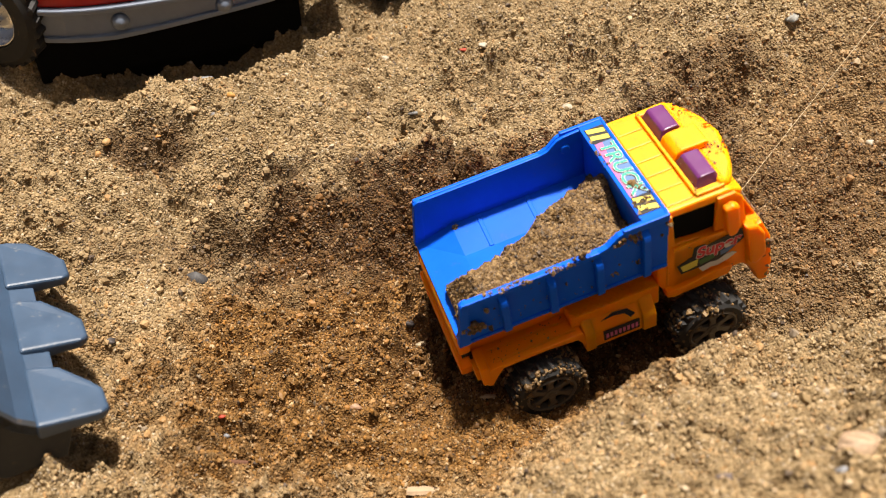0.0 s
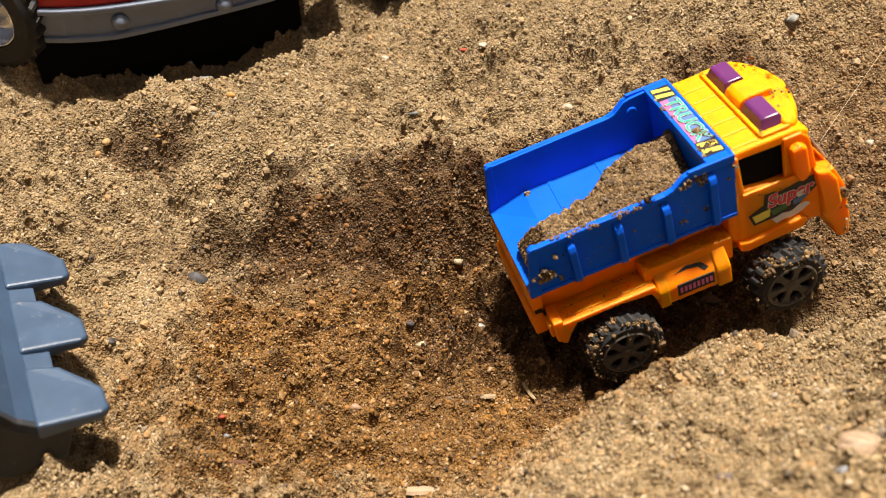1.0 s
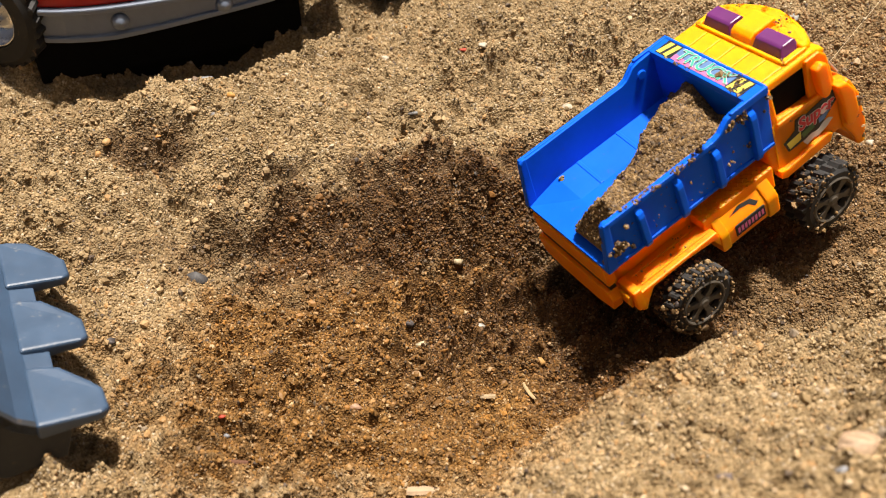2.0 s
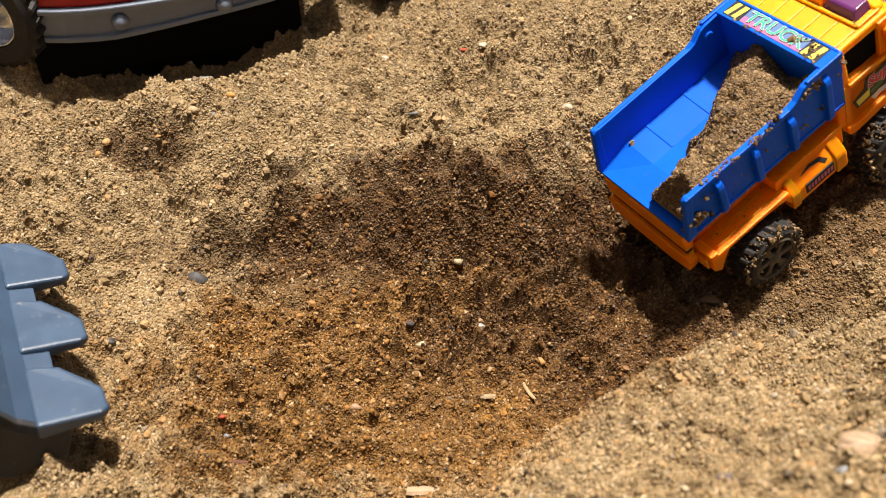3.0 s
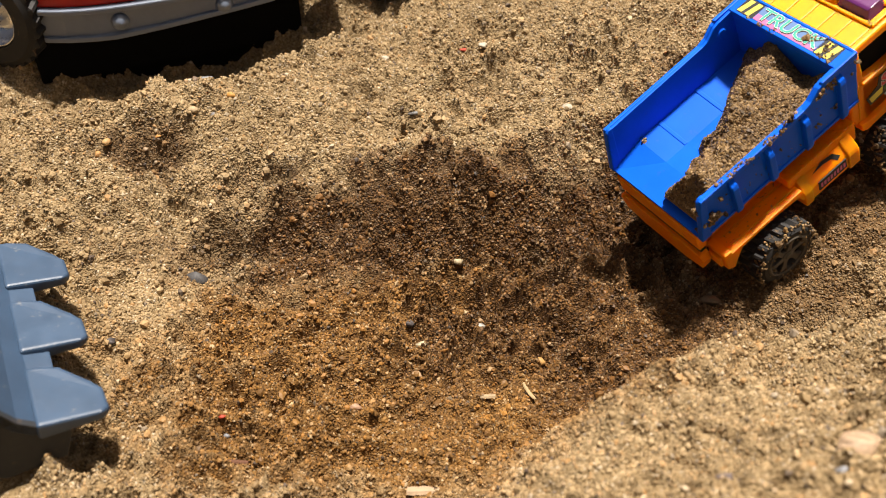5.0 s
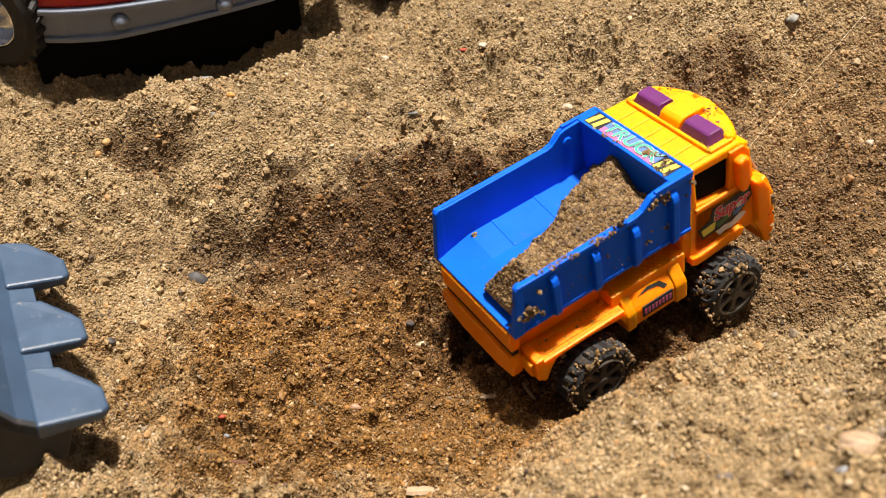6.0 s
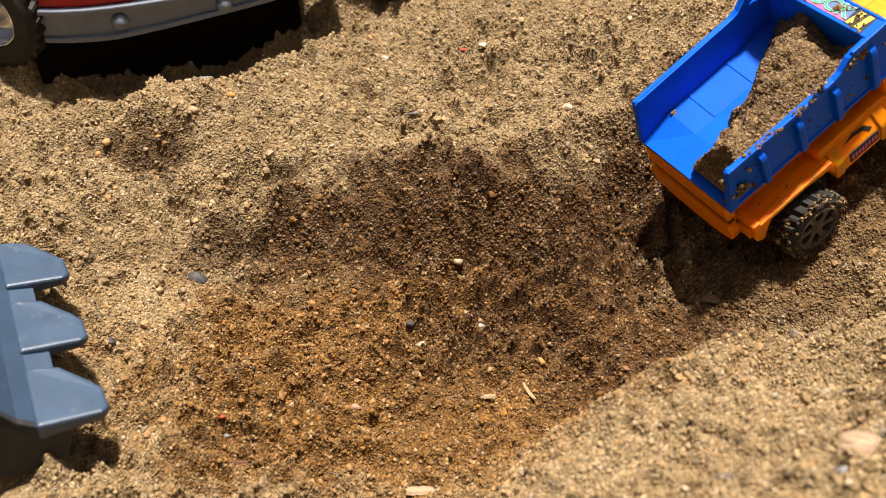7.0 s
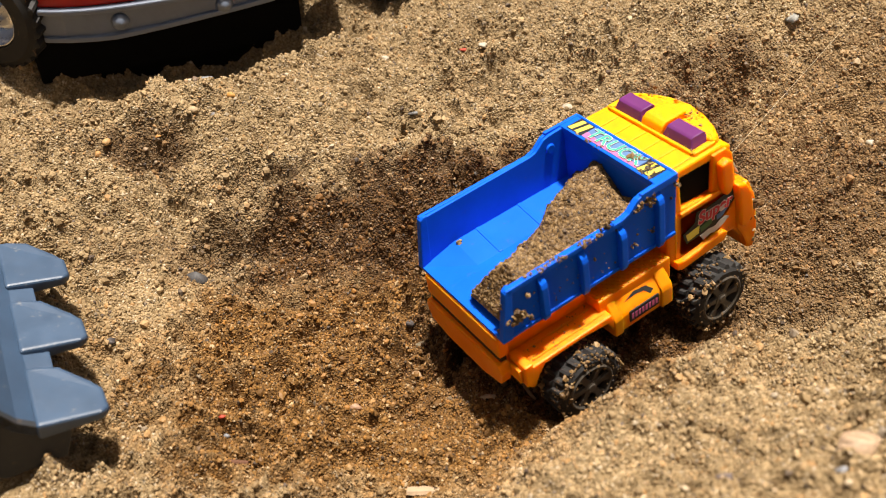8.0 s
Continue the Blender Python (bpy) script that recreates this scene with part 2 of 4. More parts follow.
def relief(x, y):
    """Lumps, crumbs and hollows on the lie of the sand, in mm."""
    wx, wy = x + 5 * vnoise(x, y, 17, 12), y + 5 * vnoise(x, y, 17, 13)
    r = 4.5 * vnoise(x, y, 60, 4) + 2.6 * vnoise(wx, wy, 26, 5)
    ridged = 1 - np.abs(vnoise(wx, wy, 19, 7))
    small = 1 - np.abs(vnoise(wx, wy, 8, 11))
    rough = np.clip(0.55 + 0.9 * vnoise(x, y, 55, 8), 0.3, 1.3)
    steep = np.hypot(lie(x + 3, y) - lie(x - 3, y), lie(x, y + 3) - lie(x, y - 3)) / 6
    rough = rough * (1 + 0.7 * bump(x, y, 0, 330, 150, 85, 15)) / (1 + 0.9 * steep ** 2)
    r = r + rough * (8.6 * (ridged ** 2 - 0.4) + 7.2 * (small ** 2 - 0.4)) + 3.6 * vnoise(wx, wy, 5.2, 9) + 1.2 * vnoise(x, y, 2.6, 10)
    away = 1 - bump(x, y, 70, 325, 190, 75, 27)
    r = r + away * (3.2 * vnoise(wx, wy, 24, 15) + 6.2 * ((1 - np.abs(vnoise(wx, wy, 14, 16))) ** 2 - 0.4))
    r = r - 7 * np.clip(vnoise(wx, wy, 12, 14) - 0.35, 0, 1) * rough
    # crumbly clods where the sand is dug
    r = r + 3.6 * bump(x, y, 25, 322, 160, 75, 18) * ((1 - np.abs(vnoise(wx, wy, 6.5, 21))) ** 2 - 0.4 + 0.6 * vnoise(x, y, 3.6, 22))
    r = r - 13 * bump(x, y, -160, 397, 20, 8, 15) + 3 * bump(x, y, -158, 414, 22, 7, 12) - 4 * bump(x, y, 150, 470, 40, 14, 10) - 4 * bump(x, y, 200, 480, 22, 16)
    r = r + 12 * bump(x, y, -130, 428, 48, 15, 12) - 5 * bump(x, y, -105, 405, 30, 10, 15) + 5 * bump(x, y, -60, 415, 25, 14, -20) - 5 * bump(x, y, -20, 440, 30, 10, 10) + 5 * bump(x, y, 60, 455, 32, 12, 5) - 7 * bump(x, y, -195, 445, 50, 14, 12) - 24 * bump(x, y, -150, 490, 130, 30, 22) - 16 * bump(x, y, -165, 482, 80, 22, 20)
    # wheel ruts and the ramp of the track, hollows at the wall's foot, clods on its brink
    r = r - 8 * bump(x, y, 48, 346, 48, 13, 22) - 11 * bump(x, y, 168, 268, 55, 24, 25) + 8 * bump(x, y, 126, 311, 42, 19, 33) - 6 * bump(x, y, -35, 357, 60, 7, 3) - 7 * bump(x, y, -108, 357, 22, 8, 10)
    for cx, cy, size, up in ((-66, 394, 14, 6), (-10, 383, 16, 7), (22, 388, 9, 5), (54, 398, 14, 7), (-38, 388, 10, 5), (-98, 388, 15, 6), (-125, 372, 12, 6), (-84, 372, 9, 4), (84, 420, 12, 5)):
        r = r + up * bump(wx, wy, cx, cy, size, size * 0.55, 10)
    for cx, cy, size, down in ((-80, 380, 9, 6), (-48, 376, 8, 5), (6, 374, 10, 6), (38, 384, 9, 6), (-118, 350, 9, 5), (-140, 372, 8, 5), (72, 408, 9, 5), (-95, 330, 10, 5), (-70, 300, 8, 4), (-112, 300, 9, 5), (-60, 262, 9, 4)):
        r = r - down * bump(wx, wy, cx, cy, size, size * 0.6, 15)
    return r


def surface(x, y):
    return lie(x, y) + relief(x, y)


def level(x, y):
    """Height of the sand in metres at one plan point in metres."""
    return float(surface(np.array([x * 1000.0]), np.array([y * 1000.0]))[0]) * MM


def grid_mesh(name, xs, ys, height):
    X, Y = np.meshgrid(xs, ys, indexing="xy")
    Z = height(X.ravel(), Y.ravel())
    co = np.column_stack((X.ravel(), Y.ravel(), Z)) * MM
    nx, ny = len(xs), len(ys)
    a = (np.arange(ny - 1)[:, None] * nx + np.arange(nx - 1)[None, :]).ravel()
    quads = np.column_stack((a, a + 1, a + nx + 1, a + nx)).astype(np.int32)
    return raw_mesh(name, co, quads)


def raw_mesh(name, co, faces, smooth=True):
    me = bpy.data.meshes.new(name)
    k = faces.shape[1]
    me.vertices.add(len(co))
    me.vertices.foreach_set("co", co.astype(np.float32).ravel())
    me.loops.add(faces.size)
    me.loops.foreach_set("vertex_index", faces.astype(np.int32).ravel())
    me.polygons.add(len(faces))
    me.polygons.foreach_set("loop_start", np.arange(0, faces.size, k, dtype=np.int32))
    me.polygons.foreach_set("use_smooth", np.full(len(faces), smooth))
    me.update(calc_edges=True)
    me.validate()
    return me


def spread(lo, hi, step, reach):
    """Even steps from lo to hi, then ever longer ones out to the reach."""
    inner = list(np.arange(lo, hi, step))
    out, d = [], step
    while sum(out) < reach:
        d *= 1.22
        out.append(d)
    left = lo - np.cumsum(out)
    right = inner[-1] + np.cumsum(out)
    return np.array(list(left[::-1]) + inner + list(right))


def build_ground():
    me = grid_mesh("ground", spread(-300, 325, 1.0, 60000), spread(142, 622, 1.0, 60000), surface)
    me.materials.append(SAND)
    tagged(new("ground", me), "coarse tan builder's sand, dry on top, damp where it is dug", "sand", kind="structure")


ICO_V = np.array([(0, -0.526, 0.851), (0, 0.526, 0.851), (0, -0.526, -0.851), (0, 0.526, -0.851), (-0.526, 0.851, 0), (0.526, 0.851, 0),
                  (-0.526, -0.851, 0), (0.526, -0.851, 0), (0.851, 0, -0.526), (0.851, 0, 0.526), (-0.851, 0, -0.526), (-0.851, 0, 0.526)])


def hull_faces(v):
    bm = bmesh.new()
    vs = [bm.verts.new(p) for p in v]
    bmesh.ops.convex_hull(bm, input=vs)
    bm.verts.index_update()
    f = np.array([[w.index for w in face.verts] for face in bm.faces])
    bm.free()
    return f


ICO_F = hull_faces(ICO_V)


OCT_V = np.array([(1, 0, 0), (-1, 0, 0), (0, 1, 0), (0, -1, 0), (0, 0, 1), (0, 0, -1)], float)
OCT_F = hull_faces(OCT_V)


def grains_mesh(name, centres, radii, rng, corners=ICO_V, faces=ICO_F):
    """Many small angular grains in one mesh: each an irregular, turned and flattened lump."""
    n, k = len(centres), len(corners)
    v = corners[None] * (1 + 0.5 * (rng.rand(n, k, 1) - 0.5)) * (0.7 + 0.6 * rng.rand(n, 1, 3))
    q = rng.randn(n, 4)
    q /= np.linalg.norm(q, axis=1)[:, None]
    w, x, y, z = q.T
    R = np.stack([np.stack([1 - 2 * (y * y + z * z), 2 * (x * y - z * w), 2 * (x * z + y * w)], -1),
                  np.stack([2 * (x * y + z * w), 1 - 2 * (x * x + z * z), 2 * (y * z - x * w)], -1),
                  np.stack([2 * (x * z - y * w), 2 * (y * z + x * w), 1 - 2 * (x * x + y * y)], -1)], 1)
    v = np.einsum("nij,nkj->nki", R, v) * radii[:, None, None] + centres[:, None]
    f = (faces[None] + k * np.arange(n)[:, None, None]).reshape(-1, 3)
    return raw_mesh(name, v.reshape(-1, 3) * MM, f, smooth=False)


def strewn(count, rng):
    """Plan points over the stretch of sand round the trench, thicker on steep faces."""
    y = 146 + 478 * rng.rand(count * 4) ** 1.12
    half = 128 + (y - 146) * 0.52
    x = (rng.rand(count * 4) * 2 - 1) * half
    slope = np.hypot(lie(x + 2, y) - lie(x - 2, y), lie(x, y + 2) - lie(x, y - 2)) / 4
    keep = rng.rand(count * 4) < half / 380 * np.sqrt(1 + slope ** 2) / 1.35
    return x[keep][:count], y[keep][:count]


def build_grains(fine, coarse):
    rng = np.random.RandomState(3)
    x, y = strewn(fine, rng)
    r = np.clip(0.54 * np.exp(0.32 * rng.randn(len(x))), 0.28, 1.2)
    me = grains_mesh("sand_grains", np.column_stack((x, y, surface(x, y) + r * 0.35)), r, rng, OCT_V, OCT_F)
    me.materials.append(GRAIN)
    tagged(new("sand_grains", me), "loose angular sand grains, tan, white and rust, lying all over the sand", "sand grains", kind="stuff")
    x, y = strewn(coarse, rng)
    r = np.clip(0.68 * np.exp(0.40 * rng.randn(len(x))), 0.4, 2.2)
    me = grains_mesh("grit", np.column_stack((x, y, surface(x, y) + r * 0.2)), r, rng)
    me.materials.append(GRAIN)
    tagged(new("grit", me), "coarse grit and tiny pebbles scattered in the sand", "grit", kind="stuff")


build_ground()
build_grains(165000, 40000)


# ------------------------------------------------------------ toy dump truck
BASE = (23.0, 0.0, 93.0)


def shifted(bm):
    """From the truck's drawing, whose zero is the top of the bed's front edge, to the truck's base."""
    bm.transform(Matrix.Translation(BASE))
    return bm


def side_at(p, q):
    """For parts that both sides of the truck have: the pair, mirrored."""
    return (p, q), (-q, -p)


def treaded(inner, groove, outer, w, lugs):
    """A tyre in one piece: blocks stand proud of the groove, staggered on the two halves of the tread."""
    bm = bmesh.new()
    n = lugs * 4
    offs = [-w / 2, -w / 2, -w / 2 + 0.08 * w, -w / 2 + 0.12 * w, -0.06 * w, -0.03 * w, 0.03 * w, 0.06 * w, w / 2 - 0.12 * w, w / 2 - 0.08 * w, w / 2, w / 2]
    rings = []
    for i in range(n):
        a = 2 * math.pi * i / n
        left, right = (i % 4) in (0, 1), (i % 4) in (2, 3)
        hi = lambda on: outer if on else groove
        rad = [inner, groove * 0.90, groove * 0.97, hi(left), hi(left), groove, groove, hi(right), hi(right), groove * 0.97, groove * 0.90, inner]
        rings.append([bm.verts.new((r * math.cos(a + 0.012 * o), o, r * math.sin(a + 0.012 * o))) for r, o in zip(rad, offs)])
    for i in range(n):
        p, q = rings[i], rings[(i + 1) % n]
        for j in range(len(offs)):
            k = (j + 1) % len(offs)
            bm.faces.new((p[j], q[j], q[k], p[k]))
    return bm


def build_wheel(truck, x, y, side):
    """A knobbly wheel whose axle is at (x, y); side is -1 on the truck's right, +1 on its left."""
    hub = new("wheel")
    hub.parent = truck
    w = 15.0
    part("tyre", treaded(11.6, 16.2, 17.9, w, 22), RUBBER, hub, "black knobbly tyre caked with wet sand")
    o = side
    ring = lathe([(10.4, o * (w / 2 - 3)), (10.6, o * (w / 2 + 0.2)), (11.3, o * (w / 2 + 0.6)), (12.0, o * (w / 2 + 0.1)), (12.0, o * (w / 2 - 3)), (10.4, o * (w / 2 - 3))], 48)
    spokes = []
    for i in range(6):
        sp = prism([(-1.9, 2.4), (1.9, 2.4), (1.3, 6.5), (2.8, 10.8), (-2.8, 10.8), (-1.3, 6.5)], o * (w / 2 - 2.2), o * (w / 2 - 0.3), "y", 0.25, 1)
        sp.transform(Matrix.Rotation(i * math.pi / 3, 4, "Y"))
        spokes.append(sp)
    cap = lathe([(0.01, o * (w / 2 + 0.7)), (1.6, o * (w / 2 + 0.7)), (2.2, o * (w / 2 + 0.2)), (3.2, o * (w / 2)), (3.4, o * (w / 2 - 2.5)), (0.01, o * (w / 2 - 2.5))], 24)
    part("rim", join(ring, cap, *spokes), RIM, hub, "dark six-spoked rim")
    part("backing", lathe([(0.01, o * (w / 2 - 4)), (11.5, o * (w / 2 - 4)), (11.5, o * (w / 2 - 5)), (0.01, o * (w / 2 - 5))], 32), BLACK, hub)
    hub.matrix_basis = pose((x + BASE[0]) * MM, y * MM, 17.0 * MM)
    return hub


def build_bed(truck):
    bed_floor = bmesh.new()
    across = [(-29.5, -28.4), (-11, -31.0), (11, -31.0), (29.5, -28.4)]
    front, back = [[bed_floor.verts.new((x, y, z)) for y, z in across] for x in (-9.0, -77.0)]
    lip = [bed_floor.verts.new((-95.0, y, -33.0)) for y in (-29.5, 29.5)]
    under = [bed_floor.verts.new((x, y, -34.6)) for x, y in ((-95.0, -29.5), (-95.0, 29.5), (-9.0, 29.5), (-9.0, -29.5))]
    for i in range(3):
        bed_floor.faces.new((front[i], front[i + 1], back[i + 1], back[i]))
    bed_floor.faces.new((back[0], back[1], lip[0]))
    bed_floor.faces.new((back[1], back[2], lip[1], lip[0]))
    bed_floor.faces.new((back[2], back[3], lip[1]))
    bed_floor.faces.new(under)
    bed_floor.faces.new((lip[0], lip[1], under[1], under[0]))
    bed_floor.faces.new((front[0], front[1], front[2], front[3], under[2], under[3]))
    bed_floor.faces.new((back[0], lip[0], under[0], under[3], front[0]))
    bed_floor.faces.new((back[3], lip[1], under[1], under[2], front[3]))
    bmesh.ops.recalc_face_normals(bed_floor, faces=bed_floor.faces)
    bed = part("dump_bed", shifted(bed_floor), BLUE, truck, "bright blue open dump bed smeared with mud")
    for x in (-64, -40):
        for sgn in (1, -1):
            ends = [(11, -31.6), (29.4, -29.0), (29.4, -28.0), (11, -30.6)]
            seam = prism([(sgn * y, z) for y, z in ends[::sgn]], x - 1.1, x + 1.1, "x", 0.45)
            part("seam", shifted(seam), BLUE, bed)
    for y0, y1 in side_at(29.2, 31.2):
        prof = [(-90, -7.5), (-30, -7.0), (-27, -6.2), (-22, -2.0), (-19, -1.2), (0, 0), (0, -33.5), (-95, -33.5), (-94.5, -30)]
        part("side_wall", shifted(prism(prof, y0, y1, "y", 0.45)), BLUE, bed)
    part("front_wall", shifted(box(-10.5, -8.5, -29.3, 29.3, -31, -1.4, 0.3)), BLUE, bed)
    part("header", shifted(join(box(-11.2, 0.2, -31.2, 31.2, -1.8, -0.1, 0.4), box(-0.9, 0.3, -31.2, 31.2, -14, 0.35, 0.35), box(-11.4, -10.2, -29, 29, -3.2, 0.25, 0.35))), BLUE, bed)
    for sgn in (-1, 1):
        part("top_rim", shifted(join(box(-90.5, -30, sgn * 30.6, sgn * 32.4, -9.6, -7.0, 0.5), box(-20, 0.3, sgn * 30.6, sgn * 32.4, -3.6, 0.2, 0.5),
                                     prism([(-31, -9.4), (-31, -7.0), (-27, -5.8), (-22, -1.4), (-19, -0.6), (-19, -3.4)], sgn * 30.6, sgn * 32.4, "y", 0.35))), BLUE, bed)
        part("bottom_rim", shifted(box(-95, -0.5, sgn * 30.8, sgn * 31.9, -33.8, -32.0, 0.3)), BLUE, bed)
        for x in (-73.5, -52.5, -31.5, -10.5):
            t = -10.5 if x < -20 else -4.5
            rib = prism([(31, t), (33.6, t - 2.5), (34.2, t - 5), (34.2, -31), (33.4, -33.6), (31, -33.6)], x - 1.7, x + 1.7, "x", 0.6)
            rib.transform(Matrix.Diagonal((1, sgn, 1, 1)))
            part("rib", shifted(rib), BLUE, bed)
        part("corner_post", shifted(prism([(-95.6, -33.8), (-91.0, -8.2), (-89.4, -6.9), (-87.4, -6.9), (-90.2, -33.8)], sgn * 29.0, sgn * 32.4, "y", 0.6)), BLUE, bed)
    knob = lathe([(0.01, 0.0), (2.4, 0.0), (2.4, 0.8), (2.0, 1.2), (0.01, 1.2)], 20)
    knob.transform(Matrix.Translation((-19, 29.4, -8)) @ Matrix.Rotation(math.pi, 4, "Z"))
    part("peg", shifted(knob), BLUE, bed)
    return bed


def on_header(x, y, z=0.35):
    """A frame lying on the header: letters read from the truck's left to its right."""
    return Matrix.Translation(((x + BASE[0]) * MM, y * MM, (z + BASE[2]) * MM)) @ Matrix(((0, 1, 0, 0), (-1, 0, 0, 0), (0, 0, 1, 0), (0, 0, 0, 1)))


def build_header_sticker(truck, bed):
    for sgn in (1, -1):
        patch = part("hazard_sticker", shifted(box(-9.9, -1.2, sgn * 17.6, sgn * 27.4, -0.15, 0.1, 0)), STK_BLACK, bed, "black sticker with yellow slanting stripes")
        for k in (0, 1):
            y = sgn * 22.5 + 2.3 - 4.5 * k
            bar = prism([(-9.4, y + 2.3), (-1.7, y + 0.6), (-1.7, y - 2.0), (-9.4, y - 0.3)], 0.09, 0.16, "z", 0)
            part("stripe", shifted(bar), STK_YELLOW, patch)
    field = part("name_sticker", shifted(box(-9.6, -1.4, -17.4, 17.4, -0.15, 0.1, 0)), STK_BLUE, bed, "pale blue and pink sticker with teal lettering")
    part("pink_band", shifted(prism([(-9.5, -17.2), (-9.5, 17.2), (-6.0, 17.2), (-7.6, 6), (-7.0, 0), (-8.0, -8), (-7.2, -17.2)], 0.1, 0.15, "z", 0)), STK_PINK, field)
    lettering("letter_outline", "TRUCK", 9.4, STK_WHITE, field, on_header(-5.2, 0.0, 0.18), 0.03, 1.08, 0.12, 0.030)
    lettering("letter_shade", "TRUCK", 9.4, STK_BLACK, field, on_header(-5.75, -0.4, 0.14), 0.03, 1.08, 0.12, 0.030)
    lettering("lettering", "TRUCK", 9.4, STK_TEAL, field, on_header(-5.2, 0.0, 0.24), 0.03, 1.08, 0.12, 0.010)


def build_cab(truck):
    low = [(-4.5, -22), (3, -22.5), (22.5, -25.5), (27, -23.5), (44, -29), (47.5, -40), (50, -60), (48.5, -70.5), (45, -70.5), (42, -62), (37, -55), (31, -54.5), (3, -54.5), (-1.5, -52.5), (-4.5, -46)]
    shell = prism(low, -31, 31, "y", 1.9, 4)
    cab = part("cab", shifted(shell), ORANGE, truck, "orange plastic cab splashed with wet sand")
    part("roof", shifted(prism([(-4.5, -6.5), (-4.5, -2.6), (0, -2.2), (28, -2.4), (34, -5), (34, -8)], -29.6, 29.6, "y", 1.3, 3)), YELLOW, cab, "yellow ridged roof")
    for i in range(6):
        y = -22.5 + 9 * i
        part("roof_ridge", shifted(box(1.5, 13.4, y - 4.35, y + 4.35, -2.8, -1.75, 0.5, 2)), YELLOW, cab)
    part("lamp_ledge", shifted(join(box(14.0, 15.6, -26.5, 26.5, -2.8, -0.6, 0.4), box(14.5, 27, -27.5, -24.6, -2.8, -0.6, 0.5), box(14.5, 27, 24.6, 27.5, -2.8, -0.6, 0.5))), YELLOW, cab)
    part("lamp_bridge", shifted(prism([(14.6, -2.6), (16.5, 2.2), (19, 3.6), (31, 3.6), (33, -3)], -6.3, 6.3, "y", 0.9, 3)), YELLOW, cab)
    plan = [(25, -26.5), (28.5, -27), (31.5, -25), (35, -19), (38, -10), (39.6, 0), (38, 10), (35, 19), (31.5, 25), (28.5, 27), (25, 26.5)]
    dome = prism(plan, -7, 4.6, "z", 2.6, 4)
    for v in dome.verts:
        if v.co.z > 0:
            v.co.z -= 0.006 * v.co.y ** 2 + 0.34 * max(0, v.co.x - 26)
    part("wind_deflector", shifted(dome), YELLOW, cab, smooth=False)
    for sgn in (1, -1):
        lamp = prism([(15.6, -2.4), (17.4, 3.0), (18.6, 3.6), (24.6, 3.6), (25.8, 2.4), (26.4, -2.4)], sgn * 6.6, sgn * 24.2, "y", 0.7, 2)
        for v in lamp.verts:
            if v.co.z > 0:
                v.co.y = sgn * 15.4 + (v.co.y - sgn * 15.4) * 0.86
        part("roof_lamp", shifted(lamp), PURPLE, cab, "dark purple plastic roof lamp")
        y0, y1 = sorted((sgn * 28.4, sgn * 31))
        part("rear_pillar", shifted(prism([(-4.5, -23), (-4.5, -4), (2.0, -4), (3.6, -23)], y0, y1, "y", 0.5)), ORANGE, cab)
        part("front_pillar", shifted(prism([(22.0, -26), (22.0, -4), (30, -4), (33.5, -8), (36.5, -25), (30, -28)], y0, y1 + 0, "y", 0.7)), ORANGE, cab)
        mirror = prism([(23.6, -8.5), (27.5, -7.2), (30.4, -9), (31.8, -22), (30.2, -26.5), (27.0, -27), (25.2, -22)], sgn * 30.4, sgn * 35.0, "y", 1.7, 4)
        part("mirror", shifted(mirror), ORANGE, cab)
        part("door_panel", shifted(prism([(3.0, -26.5), (24, -27.4), (35.4, -27.2), (36.2, -37.5), (29.5, -43), (27.5, -50), (4.4, -50.5), (2.6, -48)], sgn * 30.4, sgn * 31.0, "y", 0.28)), ORANGE, cab)
        part("door_sill", shifted(prism([(-1.5, -49.6), (3, -51.0), (14, -50.2), (15.5, -49.4), (28.0, -48.6), (30.5, -50.4), (28.5, -54.4), (2, -56.2), (-1.2, -54.6)], sgn * 28.5, sgn * 33.6, "y", 1.2, 3)), ORANGE, cab)
        part("window_ledge", shifted(box(2.4, 25.5, sgn * 30.6, sgn * 32.2, -26.6, -24.0, 0.6, 2)), ORANGE, cab)
        part("cheek", shifted(prism([(34.5, -25.5), (40.5, -27.5), (44.5, -34), (46.5, -48), (42, -55), (38.6, -52), (36.8, -38)], sgn * 29, sgn * 34.4, "y", 1.8, 4)), ORANGE, cab)
        part("door_seam", shifted(box(-0.4, 0.4, sgn * 30.8, sgn * 31.5, -49, -24, 0.2, 1)), ORANGE, cab)
        part("headlamp_post", shifted(prism([(36, -30), (43.5, -28.5), (48.5, -40), (51.2, -60), (49.5, -72), (45.5, -71), (42.5, -62), (38, -54)], sgn * 25, sgn * 32.4, "y", 1.2)), ORANGE, cab)
    part("rear_panel", shifted(box(-4.6, -3, -28.5, 28.5, -24, -5, 0.3)), ORANGE, cab)
    # solid block; the darkness inside the cab is put into its colour
    part("interior", shifted(box(-2.8, 29, -27.8, 27.8, -24.5, -6.8, 0.5)), SHADE_BLACK, cab, "near-black block standing in for the shaded cab interior behind open windows")
    part("windscreen", shifted(prism([(33.2, -7.5), (34.2, -7.5), (44.0, -27.5), (43.0, -27.5)], -26, 26, "y", 0.2)), STK_WHITE, cab, "pale windscreen")
    part("grille", shifted(join(*[box(47.4 + 0.9 * i, 49.2 + 0.9 * i, -22, 22, -44 - 5.5 * i, -41 - 5.5 * i, 0.4) for i in range(3)])), BLACK, cab)
    part("bumper", shifted(box(46, 52, -31, 31, -72, -62, 1.2, 3)), ORANGE, cab)
